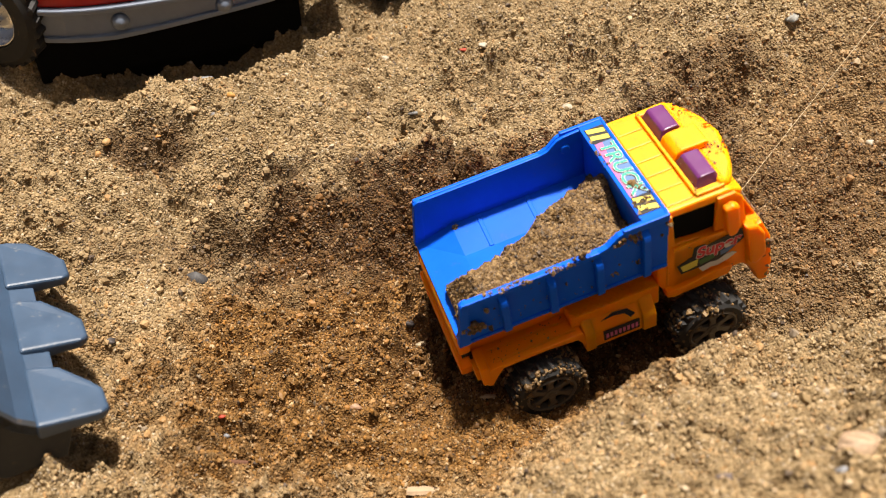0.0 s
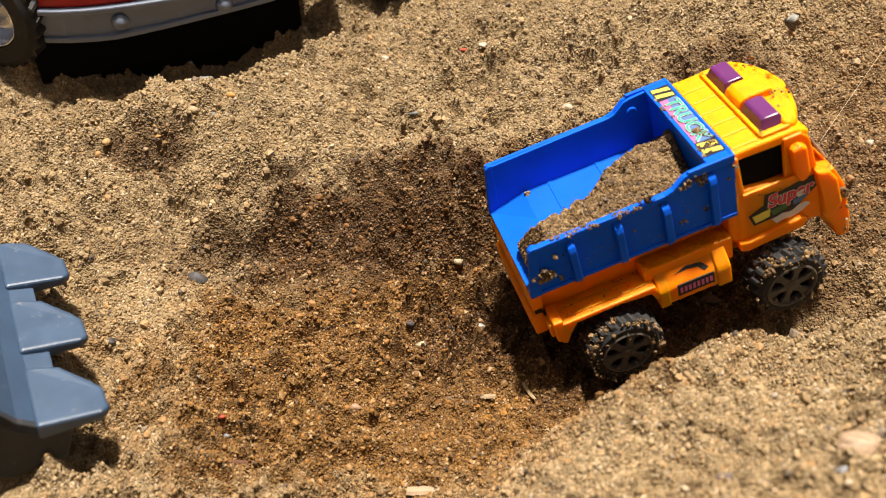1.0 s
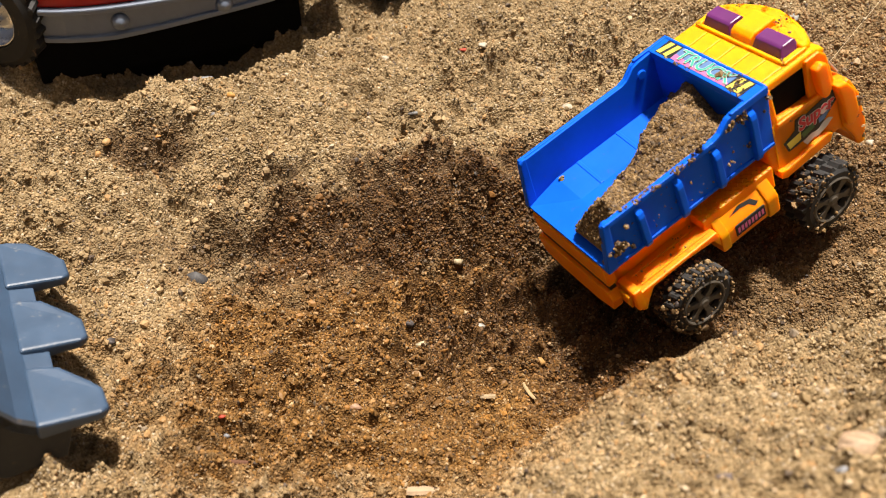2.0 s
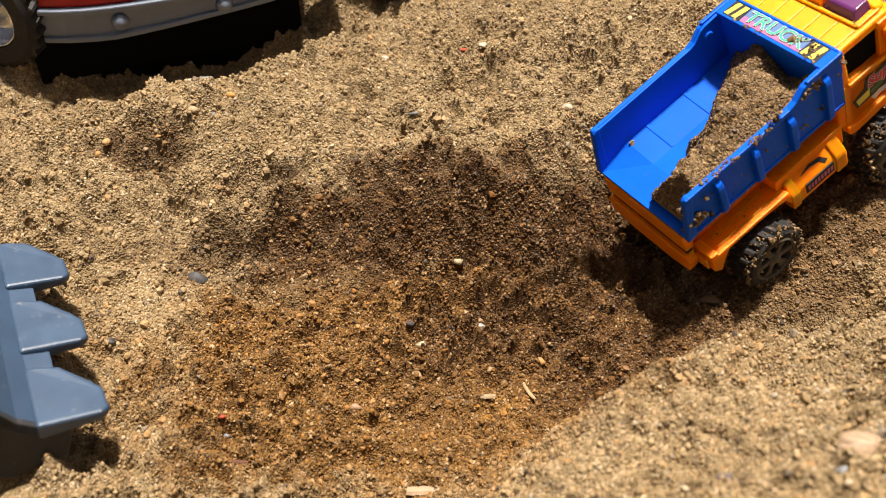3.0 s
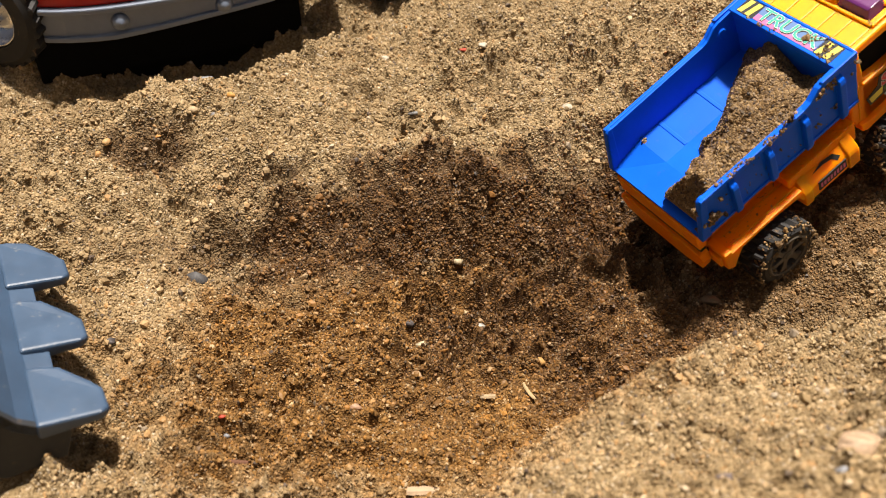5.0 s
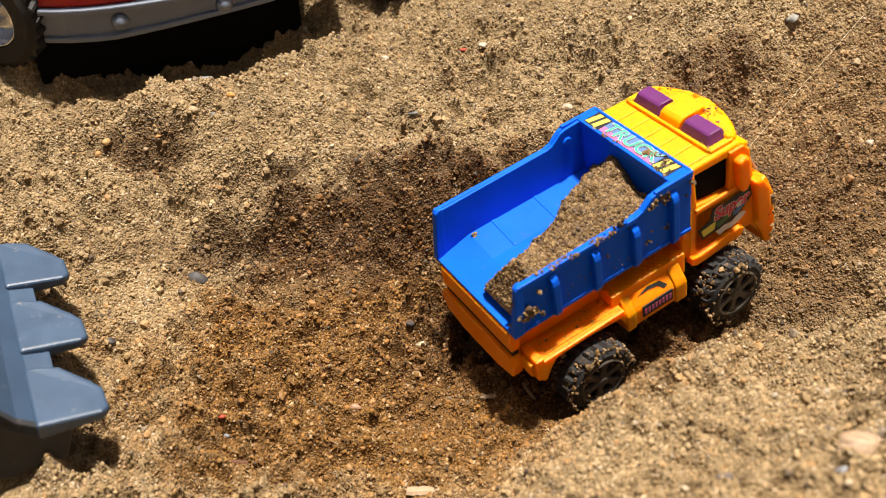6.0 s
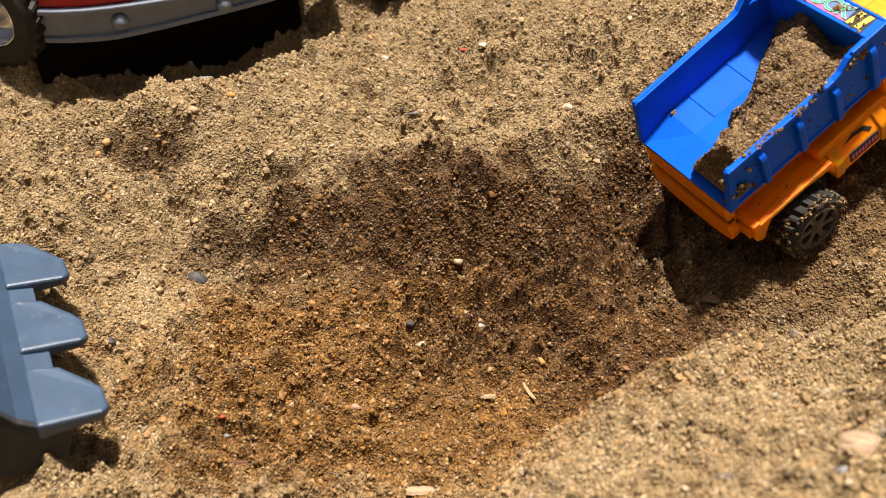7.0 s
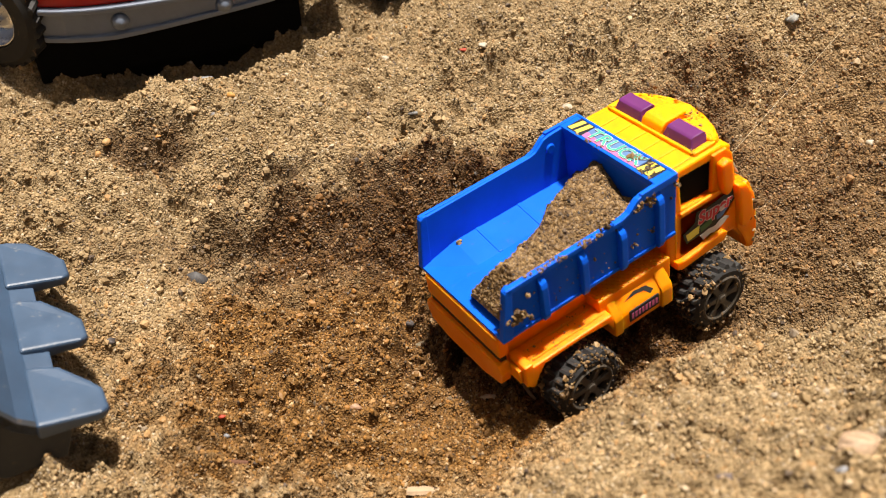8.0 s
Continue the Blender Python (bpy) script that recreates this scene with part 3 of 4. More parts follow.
    # the door sticker: its frame lies on the truck's right side
    side = lambda x, z, out=31.0: Matrix.Translation(((x + BASE[0]) * MM, -out * MM, (z + BASE[2]) * MM)) @ Matrix.Rotation(math.pi / 2, 4, "X")
    badge = part("door_sticker", shifted(prism([(4.4, -38.2), (11.5, -35.2), (12.4, -29.6), (17.2, -29.8), (18.2, -31.0), (34.6, -28.6), (36.0, -35.6), (29, -41), (26, -44.2), (6.6, -44.6)], -31.25, -30.8, "y", 0)), STK_BLACK, cab,
                 "black-edged door sticker with red lettering")
    lettering("letter_outline", "Super", 9.6, STK_WHITE, badge, side(23.8, -34.6, 31.3), 0.03, 0.92, 0.1, 0.070)
    lettering("lettering", "Super", 9.6, STK_RED, badge, side(23.8, -34.6, 31.36), 0.03, 0.92, 0.1, 0.038)
    part("yellow_bar", shifted(prism([(6.0, -39.2), (14.4, -38.2), (14.0, -42.6), (7.4, -43.4)], -31.35, -31.2, "y", 0)), STK_YELLOW, badge)
    part("green_bar", shifted(prism([(14.6, -39.6), (21.6, -38.4), (22.4, -41.4), (15.6, -42.8)], -31.35, -31.2, "y", 0)), STK_GREEN, badge)
    part("blue_bar", shifted(prism([(25, -38.6), (33, -37.0), (28.6, -41.0), (25.2, -41.4)], -31.35, -31.2, "y", 0)), STK_BLUE, badge)
    part("torn_patch", shifted(prism([(15, -45.0), (20, -43.6), (24, -44.6), (27, -42.6), (31, -42.4), (33.0, -44.0), (29, -46.6), (24, -48.0), (21, -47.2), (17, -48.4)], -31.3, -30.95, "y", 0)), STK_WHITE, badge, "torn pale sticker backing")
    return cab


def build_chassis(truck):
    beam = join(box(-92, 2, -23.5, 23.5, -52, -33.8, 0.8), box(-88, 40, -15, 15, -72, -50, 1.0))
    ch = part("chassis", shifted(beam), ORANGE, truck, "orange moulded chassis with mudguards")
    tail = join(box(-96, -91, -27.5, 27.5, -46.5, -35.2, 0.9), prism([(27.5, -49.8), (29.5, -54), (27, -62), (14, -65), (-14, -65), (-27, -62), (-29.5, -54), (-27.5, -49.8)], -97.5, -92, "x", 0.9))
    tailboard = part("tailboard", shifted(tail), ORANGE, ch)
    part("slot", shifted(box(-95.2, -92, -26.5, 26.5, -50.4, -46.0, 0.2)), BLACK, tailboard)
    for sgn in (1, -1):
        fd = prism([(-87, -51), (-43, -50.6), (-40.6, -60.5), (-42.2, -61), (-45.5, -54.5), (-60, -53), (-80, -53.4), (-83.4, -58), (-86.4, -63.5), (-89, -62)], sgn * 22, sgn * 37, "y", 0.7)
        guard = part("mudguard", shifted(fd), ORANGE, ch)
        part("mudguard_ridge", shifted(join(*[box(-84, -45, sgn * y - 0.5, sgn * y + 0.5, -51, -50.2, 0.25, 1) for y in (27.0, 33.6)])), ORANGE, guard)
        part("mudguard_block", shifted(join(box(-90.5, -86.2, sgn * 25, sgn * 37.2, -61, -48.6, 0.8), box(-92.2, -90, sgn * 27.4, sgn * 34.6, -59, -51.5, 0.5))), ORANGE, guard)
        step = part("side_step", shifted(box(-46.0, -4.5, sgn * 22, sgn * 32.4, -57, -44.4, 0.8)), ORANGE, ch)
        treads = []
        for i in range(13):
            for j in range(6):
                stud = box(-0.8, 0.8, -0.55, 0.55, 0, 0.6, 0)
                stud.transform(Matrix.Translation((-44.6 + 3.05 * i + 1.5 * (j % 2), sgn * (22.6 + 1.75 * j), -44.6)) @ Matrix.Rotation(0.6 if j % 2 else -0.6, 4, "Z"))
                treads.append(stud)
        part("tread", shifted(join(*treads)), ORANGE, step)
        prof = [(26, -48.6), (31.6, -48.6), (36.5, -54.6), (37.2, -56.2), (37.2, -64.5), (26, -65.5)]
        tank = prism(prof, -40.5, -9.5, "x", 0.8)
        e1 = prism([(26, -47.4), (32.2, -47.4), (37.3, -53.6), (38.1, -55.6), (38.1, -65.4), (26, -66.4)], -15, -8.4, "x", 0.9)
        e2 = prism([(26, -47.8), (31.9, -47.8), (36.9, -53.9), (37.8, -55.8), (37.8, -65.2), (26, -66.2)], -42.2, -37.2, "x", 0.9)
        for b in (tank, e1, e2):
            b.transform(Matrix.Diagonal((1, sgn, 1, 1)))
        box_ = part("side_tank", shifted(join(tank, e1, e2)), ORANGE, ch)
        if sgn < 0:
            plate = part("plate", shifted(box(-33.6, -16.6, -37.7, -37.1, -61.4, -55.0, 0)), BLACK, box_, "small black plate with worn white marks")
            part("plate_marks", shifted(join(*[box(-32.6 + 2.0 * i, -31.4 + 2.0 * i, -37.8, -37.6, -60.0, -56.8, 0) for i in range(8)])), STK_PINK, plate)
            mark = prism([(-33.4, 0.2), (-27, 2.2), (-20.4, 1.4), (-17.6, -1.8), (-20, -2.8), (-22.2, -0.2), (-27, 0.6)], -0.12, 0.12, "z", 0)
            mark.transform(Matrix.Translation((0, -34.1, -51.7)) @ Matrix.Rotation(math.atan2(6.0, 4.9), 4, "X") @ Matrix.Translation((0, 0, 0.15)))
            part("scorch_mark", shifted(mark), BLACK, box_)
    for x in (-63, 16):
        part("axle", shifted(join(*[lathe([(0.01, -38), (2, -38), (2, 38), (0.01, 38)], 16)])), BLACK, ch, m=pose(x * MM, 0, -76 * MM))
    return ch


def build_crumbs(truck):
    """Wet sand stuck to the truck: along the bed's rim, on the tyres, over the nose."""
    rng = np.random.RandomState(11)
    c, r = [], []

    def strew(n, lo, hi, size, lumpy=0):
        p = np.array(lo) + rng.rand(n, 3) * (np.array(hi) - np.array(lo))
        if lumpy:
            k = vnoise(p[:, 0] + 0.3 * p[:, 2], p[:, 1] + 0.9 * p[:, 2], lumpy, 3) > 0.25
            p = p[k]
        c.append(p)
        r.append(size * np.exp(0.45 * rng.randn(len(p))))
    strew(800, (-92, -32.9, -8.2), (-28, -30.4, -6.5), 0.34, 5)
    strew(1500, (-30, -33.0, -7), (1, -29, 0.9), 0.46, 4)
    strew(170, (-11, -31, -0.2), (0.3, -8, 0.6), 0.5, 5)
    strew(60, (-11.5, -8, -0.2), (-9.5, 20, 0.5), 0.4, 5)
    strew(1100, (-46, -32.2, -26), (-1, -31.2, -3), 0.40, 6)
    strew(900, (-93, -32.9, -30), (-80, -31.3, -8), 0.46, 5)
    strew(45, (-80, -31.8, -31), (-5, -31.3, -10), 0.28)
    strew(700, (-95, -30, -33), (-89, -24, -9), 0.62, 6)
    strew(900, (38, -33, -68), (51.5, -8, -36), 0.55, 6)
    strew(160, (42, -32.8, -62), (51, -30, -40), 0.9, 6)
    strew(300, (27, -24, 1.0), (39, 24, 3.6), 0.34, 6)
    strew(140, (15, -28, -1.5), (27, 26, 0.2), 0.34, 6)
    strew(120, (0, -31.6, -4.4), (32, -29.0, -1.5), 0.45, 6)
    strew(26, (0, -31.2, -54), (34, -31, -24), 0.24)
    strew(40, (-84, -36, -50.6), (-46, -24, -50.2), 0.24)
    p, q = np.vstack(c), np.clip(np.concatenate(r), 0.15, 1.5)
    me = grains_mesh("stuck_sand", p + np.array(BASE), q, rng)
    me.materials.append(WET)
    ob = tagged(new("stuck_sand", me), "wet brown sand stuck to the truck", kind="stuff")
    ob.parent = truck


def caked(hub, seed):
    """Sand packed on a tyre, turning with it."""
    rng = np.random.RandomState(seed)
    n = 1000
    a, o = rng.rand(n) * 2 * math.pi, (rng.rand(n) - 0.5) * 16
    keep = vnoise(a * 9, o * 1.3, 5, seed) > -0.15
    a, o = a[keep], o[keep]
    rad = 16.6 + rng.rand(len(a)) * 0.9
    face = rng.rand(len(a)) < 0.25
    rad[face], o[face] = 9 + 7 * rng.rand(face.sum()), np.sign(o[face]) * 7.4
    p = np.column_stack((rad * np.cos(a), o, rad * np.sin(a)))
    me = grains_mesh("caked_sand", p, np.clip(0.58 * np.exp(0.40 * rng.randn(len(a))), 0.25, 1.9), rng)
    me.materials.append(WET)
    ob = tagged(new("caked_sand", me), "wet sand packed in the tread", kind="stuff")
    ob.parent = hub


def build_truck():
    truck = tagged(new("toy_dump_truck"), "small blue and orange plastic toy dump truck, muddy, rolling in sand", "toy truck")
    bed = build_bed(truck)
    build_header_sticker(truck, bed)
    build_cab(truck)
    build_chassis(truck)
    wheels = [build_wheel(truck, x, y, 1 if y > 0 else -1) for x in (-63, 16) for y in (-37, 37)]
    for i, w in enumerate(wheels):
        caked(w, 20 + i)
    build_crumbs(truck)
    return truck, wheels


def wet_sand():
    m, nodes, links, b = mat("wet_sand")
    geo = nodes.new("ShaderNodeNewGeometry")
    r = ramp(nodes, [(0.0, (0.060, 0.032, 0.011)), (0.35, (0.115, 0.063, 0.020)), (0.7, (0.185, 0.105, 0.034)), (0.93, (0.29, 0.19, 0.085)), (0.965, (0.025, 0.017, 0.013))])
    links.new(geo.outputs["Random Per Island"], r.inputs["Fac"])
    links.new(r.outputs["Color"], b.inputs["Base Color"])
    b.inputs["Roughness"].default_value = 0.6
    return m


def heap(x, y):
    """Height in mm of the load over the bed's drawing: piled along the right wall and against the front."""
    d = 25 + 0.42 * (x + 15) - y + 3.0 * vnoise(x, y, 16, 4) + 1.8 * vnoise(x, y, 6, 4)
    d = d + 5 * np.exp(-((x + 92) / 12) ** 2)
    h = -33 + 1.3 * np.clip(d, -2, 99) + np.clip(d / 5, 0, 1) * (3.4 * vnoise(x, y, 8, 5) + 2.4 * vnoise(x, y, 3.6, 6))
    cap = -6.0 - 0.07 * (y + 29) + 0.05 * (x + 40) + 2.6 * vnoise(x, y, 10, 8) + 1.6 * vnoise(x, y, 4.5, 3) - 12 * np.exp(-((x + 12) / 12) ** 2 - ((y + 13) / 13) ** 2)
    h = smin(h, cap, 1.0) + 0.7 * vnoise(x, y, 2.3, 11)
    h = np.minimum(h, -33 + 2.0 * (x + 94.0))
    return np.minimum(h, -9.6 + 0.7 * np.maximum(0, y + 27))


def build_load():
    xs, ys = np.arange(-91.5, -10.6, 0.8), np.arange(-29.0, 28.0, 0.8)
    X, Y = np.meshgrid(xs, ys, indexing="xy")
    Z = np.maximum(heap(X.ravel(), Y.ravel()), -32.2)
    co = (np.column_stack((X.ravel(), Y.ravel(), Z)) + np.array(BASE)) * MM
    nx, ny = len(xs), len(ys)
    a = (np.arange(ny - 1)[:, None] * nx + np.arange(nx - 1)[None, :]).ravel()
    quads = np.column_stack((a, a + 1, a + nx + 1, a + nx))
    zz = Z[quads].max(axis=1)
    quads = quads[zz > -31.2]
    body = raw_mesh("sand_load", co, quads)
    body.materials.append(WET)
    load = tagged(new("sand_load", body), "heap of damp brown sand lying in the blue dump bed", "sand heap")
    rng = np.random.RandomState(5)
    n = 22000
    x, y = -91 + 80 * rng.rand(n), -29 + 56 * rng.rand(n)
    z = heap(x, y)
    k = z > -30.6
    r = np.clip(0.44 * np.exp(0.36 * rng.randn(n)), 0.22, 1.2)
    me = grains_mesh("loose_sand", np.column_stack((x, y, z))[k] + np.array(BASE), r[k], rng)
    me.materials.append(WET)
    ob = tagged(new("loose_sand", me), "loose damp grains", kind="stuff")
    ob.parent = load
    clod = grains_mesh("clod", np.array([(-75.8, 27.0, -29.2), (-74.9, 27.4, -28.2), (-76.4, 27.2, -28.0)]) + np.array(BASE), np.array([1.3, 1.0, 0.9]), rng)
    clod.materials.append(WET)
    ob = new("clod", clod)
    ob.parent = load
    return load


WET = wet_sand()
TRUCK, WHEELS = build_truck()
LOAD = build_load()


# ------------------------------------------------------------ large red toy truck at the back
def build_big_truck():
    big = tagged(new("toy_lorry"), "large red toy lorry with a grey bumper, parked on the sand", "toy truck")
    w = 88.0
    # drawing: x along the bumper, y forward towards the hollow, z up from the sand
    def curve(y0, n=14):
        return [(-w + 2 * w * i / n, y0 - 10 * ((-w + 2 * w * i / n) / w) ** 4 - 3 * ((-w + 2 * w * i / n) / w) ** 2) for i in range(n + 1)]
    def shelf(y0, depth, z0, z1, bevel=0.8):
        c = curve(y0)
        return prism(c + [(x, y - depth) for x, y in c[::-1]], z0, z1, "z", bevel)
    def swept(bm):
        for v in bm.verts:
            if v.co.z < 24:
                v.co.z += min(9.0, 0.075 * max(0.0, 50 - v.co.x))
        return bm
    bumper = part("bumper", swept(shelf(0, 16, 20, 34.5)), GREY, big, "grey plastic bumper with round bolts")
    part("lower_lip", swept(shelf(2.2, 16, 17.5, 20.5, 0.7)), GREY, bumper)
    part("upper_lip", shelf(2.4, 16, 34, 37.2, 0.9), GREY, bumper)
    for x in (-70, -12, 46):
        bolt = lathe([(0.01, 4.0), (2.2, 3.5), (4.2, 2.1), (5.2, 0.0), (0.01, 0.0)], 24)
        bolt.transform(Matrix.Translation((x, -3 * (x / w) ** 2 - 10 * (x / w) ** 4 - 0.2, 27.2)))
        part("bolt", bolt, GREY, bumper, smooth=True)
    part("grille", shelf(-1.5, 24, 37.2, 62, 1.5), RED, big, "glossy red nose")
    part("bonnet", box(-70, 70, -150, -20, 48, 110, 6, 3), RED, big)
    # added near-black blocks: the deep shade below the bumper, put in as solid shapes
    part("chassis", box(-60, 97, -190, -18, -12, 44, 2), SHADE_BLACK, big)
    part("underside_shade", box(-46, 84, -70, -22, -27, 24, 2), SHADE_BLACK, big, "near-black block standing in for the shade under the bumper")
    part("bracket", box(74, 90, -30, -14, 20, 50, 2), GREY, big)
    for sgn in (-1, 1):
        for y in (-36, -150):
            hub = new("wheel")
            hub.parent = big
            part("tyre", treaded(20, 32, 34, 24, 28), RUBBER, hub, "black ribbed tyre")
            rimb = lathe([(0.01, 7), (5, 8), (6.5, 6), (8, 1), (14, 0), (17, 6), (18.5, 10.5), (19.5, 11), (19.5, -6), (0.01, -6)], 48)
            part("rim", rimb, CHROME, hub, "shiny chrome rim", smooth=True)
            hub.matrix_basis = pose(sgn * 109 * MM, y * MM, 32 * MM, 0, 0, -90 * sgn + (50 if y > -60 else 0))
    return big


BIG = build_big_truck()
BIG.matrix_basis = pose(-0.137, 0.484, 0.0525, 0, 0, 202)


# ------------------------------------------------------------ grey toy digger bucket
def build_bucket():
    """Drawing in mm: x out along the teeth, y along the lip, z up."""
    bucket = tagged(new("digger_bucket"), "slate grey plastic toy digger bucket with blunt teeth on sand", "toy digger")
    arc = [(2, 0), (-8, 1.5), (-15, 6.5), (-21, 15), (-26, 27), (-30, 42), (-32, 62)]
    back = [(x - 2.6, z - 3.4) for x, z in arc]
    back[0] = (2, -4)
    part("scoop", prism(arc + back[::-1], -57, 57, "y", 0.5), SLATE, bucket, "worn slate blue plastic scoop")
    for y in (-57, 54):
        part("side_plate", prism([(3, -6)] + [(x, z + 0.6) for x, z in arc] + [(-42, 62), (-46, 10), (-40, -14), (-22, -22), (0, -18)], y, y + 3, "y", 0.5), SLATE_DARK, bucket)
    for y in (-42, 0, 42):
        tooth = prism([(-9, -16), (15, -15.5), (18, -13), (17.5, -2), (14, 3), (4, 14), (-4, 16.5), (-9, 17)], -6.5, 1.6, "z", 2.3, 4)
        for v in tooth.verts:
            v.co.z -= 0.10 * max(0, v.co.x) if v.co.z > -2 else -0.12 * max(0, v.co.x)
        tooth.transform(Matrix.Translation((0, y, 1.8)) @ Matrix.Rotation(-0.03, 4, "X"))
        part("tooth", tooth, SLATE, bucket)
    part("arm_stub", box(-58, -34, -16, 16, 20, 60, 3), SLATE_DARK, bucket)
    return bucket


BUCKET = build_bucket()
BUCKET.matrix_basis = pose(-0.171, 0.267, 0.045, 0, 8, 27)


# ------------------------------------------------------------ stones and litter on the sand
def build_stone(name, x, y, size, colour, label, flat=0.7, turn=0.0, seed=0, category="stone"):
    rng = np.random.RandomState(100 + seed)
    pts = rng.randn(17, 3)
    pts /= np.linalg.norm(pts, axis=1)[:, None]
    pts *= 0.85 + 0.3 * rng.rand(17, 1)
    bm = bmesh.new()
    vs = [bm.verts.new(Vector(q * (size[0], size[1], size[0] * flat))) for q in pts]
    bmesh.ops.convex_hull(bm, input=vs)
    bmesh.ops.delete(bm, geom=[v for v in bm.verts if not v.link_faces], context="VERTS")
    bmesh.ops.bevel(bm, geom=bm.edges[:], offset=0.16 * size[1], segments=2, affect="EDGES", clamp_overlap=True)
    m, nodes, links, b = mat(name)
    tc = nodes.new("ShaderNodeTexCoord")
    r = ramp(nodes, [(0.3, tuple(c * 0.50 for c in colour)), (0.7, tuple(c * 0.90 for c in colour))])
    links.new(noise_tex(nodes, links, 400, 6, 0.7, tc.outputs["Object"]), r.inputs["Fac"])
    links.new(r.outputs["Color"], b.inputs["Base Color"])
    b.inputs["Roughness"].default_value = 0.65
    ob = part(name, bm, m, smooth=True)
    ob.matrix_basis = pose(x, y, level(x, y) + size[0] * flat * 0.2 * MM, 0, 0, turn)
    return tagged(ob, label, category, "pebbles on the sand" if category == "stone" else "chips on the sand")


BUFF, PALE, RUST, DARK, COOL, ROSE = (0.46, 0.32, 0.20), (0.56, 0.48, 0.36), (0.55, 0.25, 0.06), (0.07, 0.055, 0.05), (0.26, 0.26, 0.27), (0.50, 0.30, 0.19)
BANK_STONES = (
    (0.134, 0.179, (9.0, 7.4), (0.50, 0.34, 0.21), 0.75, 60, "large pale buff pebble half sunk in the dry bank"),
    (0.116, 0.172, (3.4, 2.8), PALE, 0.7, 10, "small whitish pebble on the dry bank"),
    (0.127, 0.170, (3.0, 2.4), COOL, 0.7, 30, "small grey pebble on the dry bank"),
    (0.093, 0.174, (4.0, 2.6), (0.17, 0.13, 0.12), 0.6, -10, "brown-grey pebble on the dry bank"),
    (-0.091, 0.236, (1.7, 1.4), COOL, 0.7, 0, "grey round pebble in ochre sand"),
    (-0.151, 0.283, (2.6, 2.0), DARK, 0.8, 20, "dark brown pebble beside the digger bucket"),
    (-0.126, 0.338, (7.0, 5.0), (0.075, 0.07, 0.068), 0.85, 5, "dark grey flat stone on the hollow's edge"),
    (-0.178, 0.401, (3.6, 2.4), (0.55, 0.32, 0.12), 0.7, 35, "orange-brown pebble beside a small dip"),
    (-0.187, 0.406, (2.0, 1.7), (0.15, 0.17, 0.19), 0.7, 0, "blue-grey pebble beside a small dip"),
)
MOUND_STONES = (
    (-0.134, 0.416, (3.6, 2.7), (0.50, 0.36, 0.20), 0.7, 10, "tan pebble on the dry mound"),
    (-0.124, 0.418, (4.0, 2.2), (0.22, 0.20, 0.19), 0.4, -10, "grey flaky stone on the dry mound"),
    (-0.115, 0.427, (3.0, 1.9), (0.60, 0.30, 0.07), 0.6, -25, "orange pebble on the dry mound"),
    (-0.035, 0.476, (3.6, 3.0), PALE, 0.6, 15, "pale stone on dry sand"),
    (0.023, 0.474, (3.2, 2.4), PALE, 0.6, 0, "pale angular stone on dry sand"),
    (-0.024, 0.519, (2.6, 1.9), RUST, 0.7, 0, "rust-coloured pebble on dry sand"),
    (0.068, 0.425, (3.8, 2.8), PALE, 0.5, 20, "flat pale stone above the trench"),
    (0.194, 0.467, (4.6, 4.2), (0.32, 0.31, 0.27), 0.6, 40, "grey-green stone high on the slope"),
    (-0.015, 0.421, (4.4, 1.6), (0.24, 0.23, 0.22), 0.3, 5, "grey flake of stone on dry sand"),
    (-0.064, 0.433, (1.4, 2.8), (0.16, 0.14, 0.15), 0.6, 0, "slim dark pebble on dry sand"),
)
TRENCH_STONES = (
    (0.008, 0.356, (3.2, 2.6), (0.50, 0.40, 0.24), 0.8, 0, "tan pebble at the foot of the trench wall"),
    (0.018, 0.315, (3.6, 2.7), (0.52, 0.49, 0.43), 0.6, 25, "grey-white stone on the damp trench floor"),
    (-0.010, 0.300, (3.4, 2.4), (0.58, 0.46, 0.29), 0.5, 10, "pale sandy stone on the damp trench floor"),
    (0.046, 0.289, (4.0, 2.4), (0.50, 0.27, 0.08), 0.45, 0, "flat orange stone on the damp trench floor"),
    (-0.016, 0.310, (2.5, 2.1), DARK, 0.8, 0, "dark brown pebble on the damp trench floor"),
    (-0.012, 0.279, (2.7, 2.2), (0.55, 0.36, 0.20), 0.7, 0, "peach-coloured pebble on the damp trench floor"),
    (-0.039, 0.260, (3.3, 2.4), ROSE, 0.7, 15, "rosy brown pebble on the trench floor"),
    (0.036, 0.349, (2.0, 1.8), PALE, 0.7, 0, "small white pebble by the trench wall"),
    (0.132, 0.319, (6.2, 4.2), (0.22, 0.14, 0.07), 0.4, -15, "brown flinty shard bedded in the trench"),
    (0.221, 0.391, (2.8, 2.4), PALE, 0.6, 0, "pale pebble high on the slope"),
)
DIP_STONES = (
    (-0.183, 0.397, (2.4, 1.8), (0.52, 0.27, 0.09), 0.7, 50, "small orange pebble beside a small dip"),
    (-0.160, 0.404, (2.0, 1.5), BUFF, 0.7, -20, "buff pebble lying in a small damp dip"),
    (-0.152, 0.406, (1.8, 1.6), RUST, 0.7, 10, "rusty pebble lying in a small damp dip"),
    (-0.133, 0.430, (2.8, 2.2), (0.20, 0.13, 0.08), 0.7, 0, "brown pebble on the dry mound"),
    (-0.131, 0.443, (3.6, 2.2), COOL, 0.4, 5, "flat grey stone below the lorry's bumper"),
)
for i, (x, y, size, colour, flat, turn, label) in enumerate(BANK_STONES + MOUND_STONES + TRENCH_STONES + DIP_STONES):
    build_stone("pebble", x, y, size, colour, label, flat, turn, i)
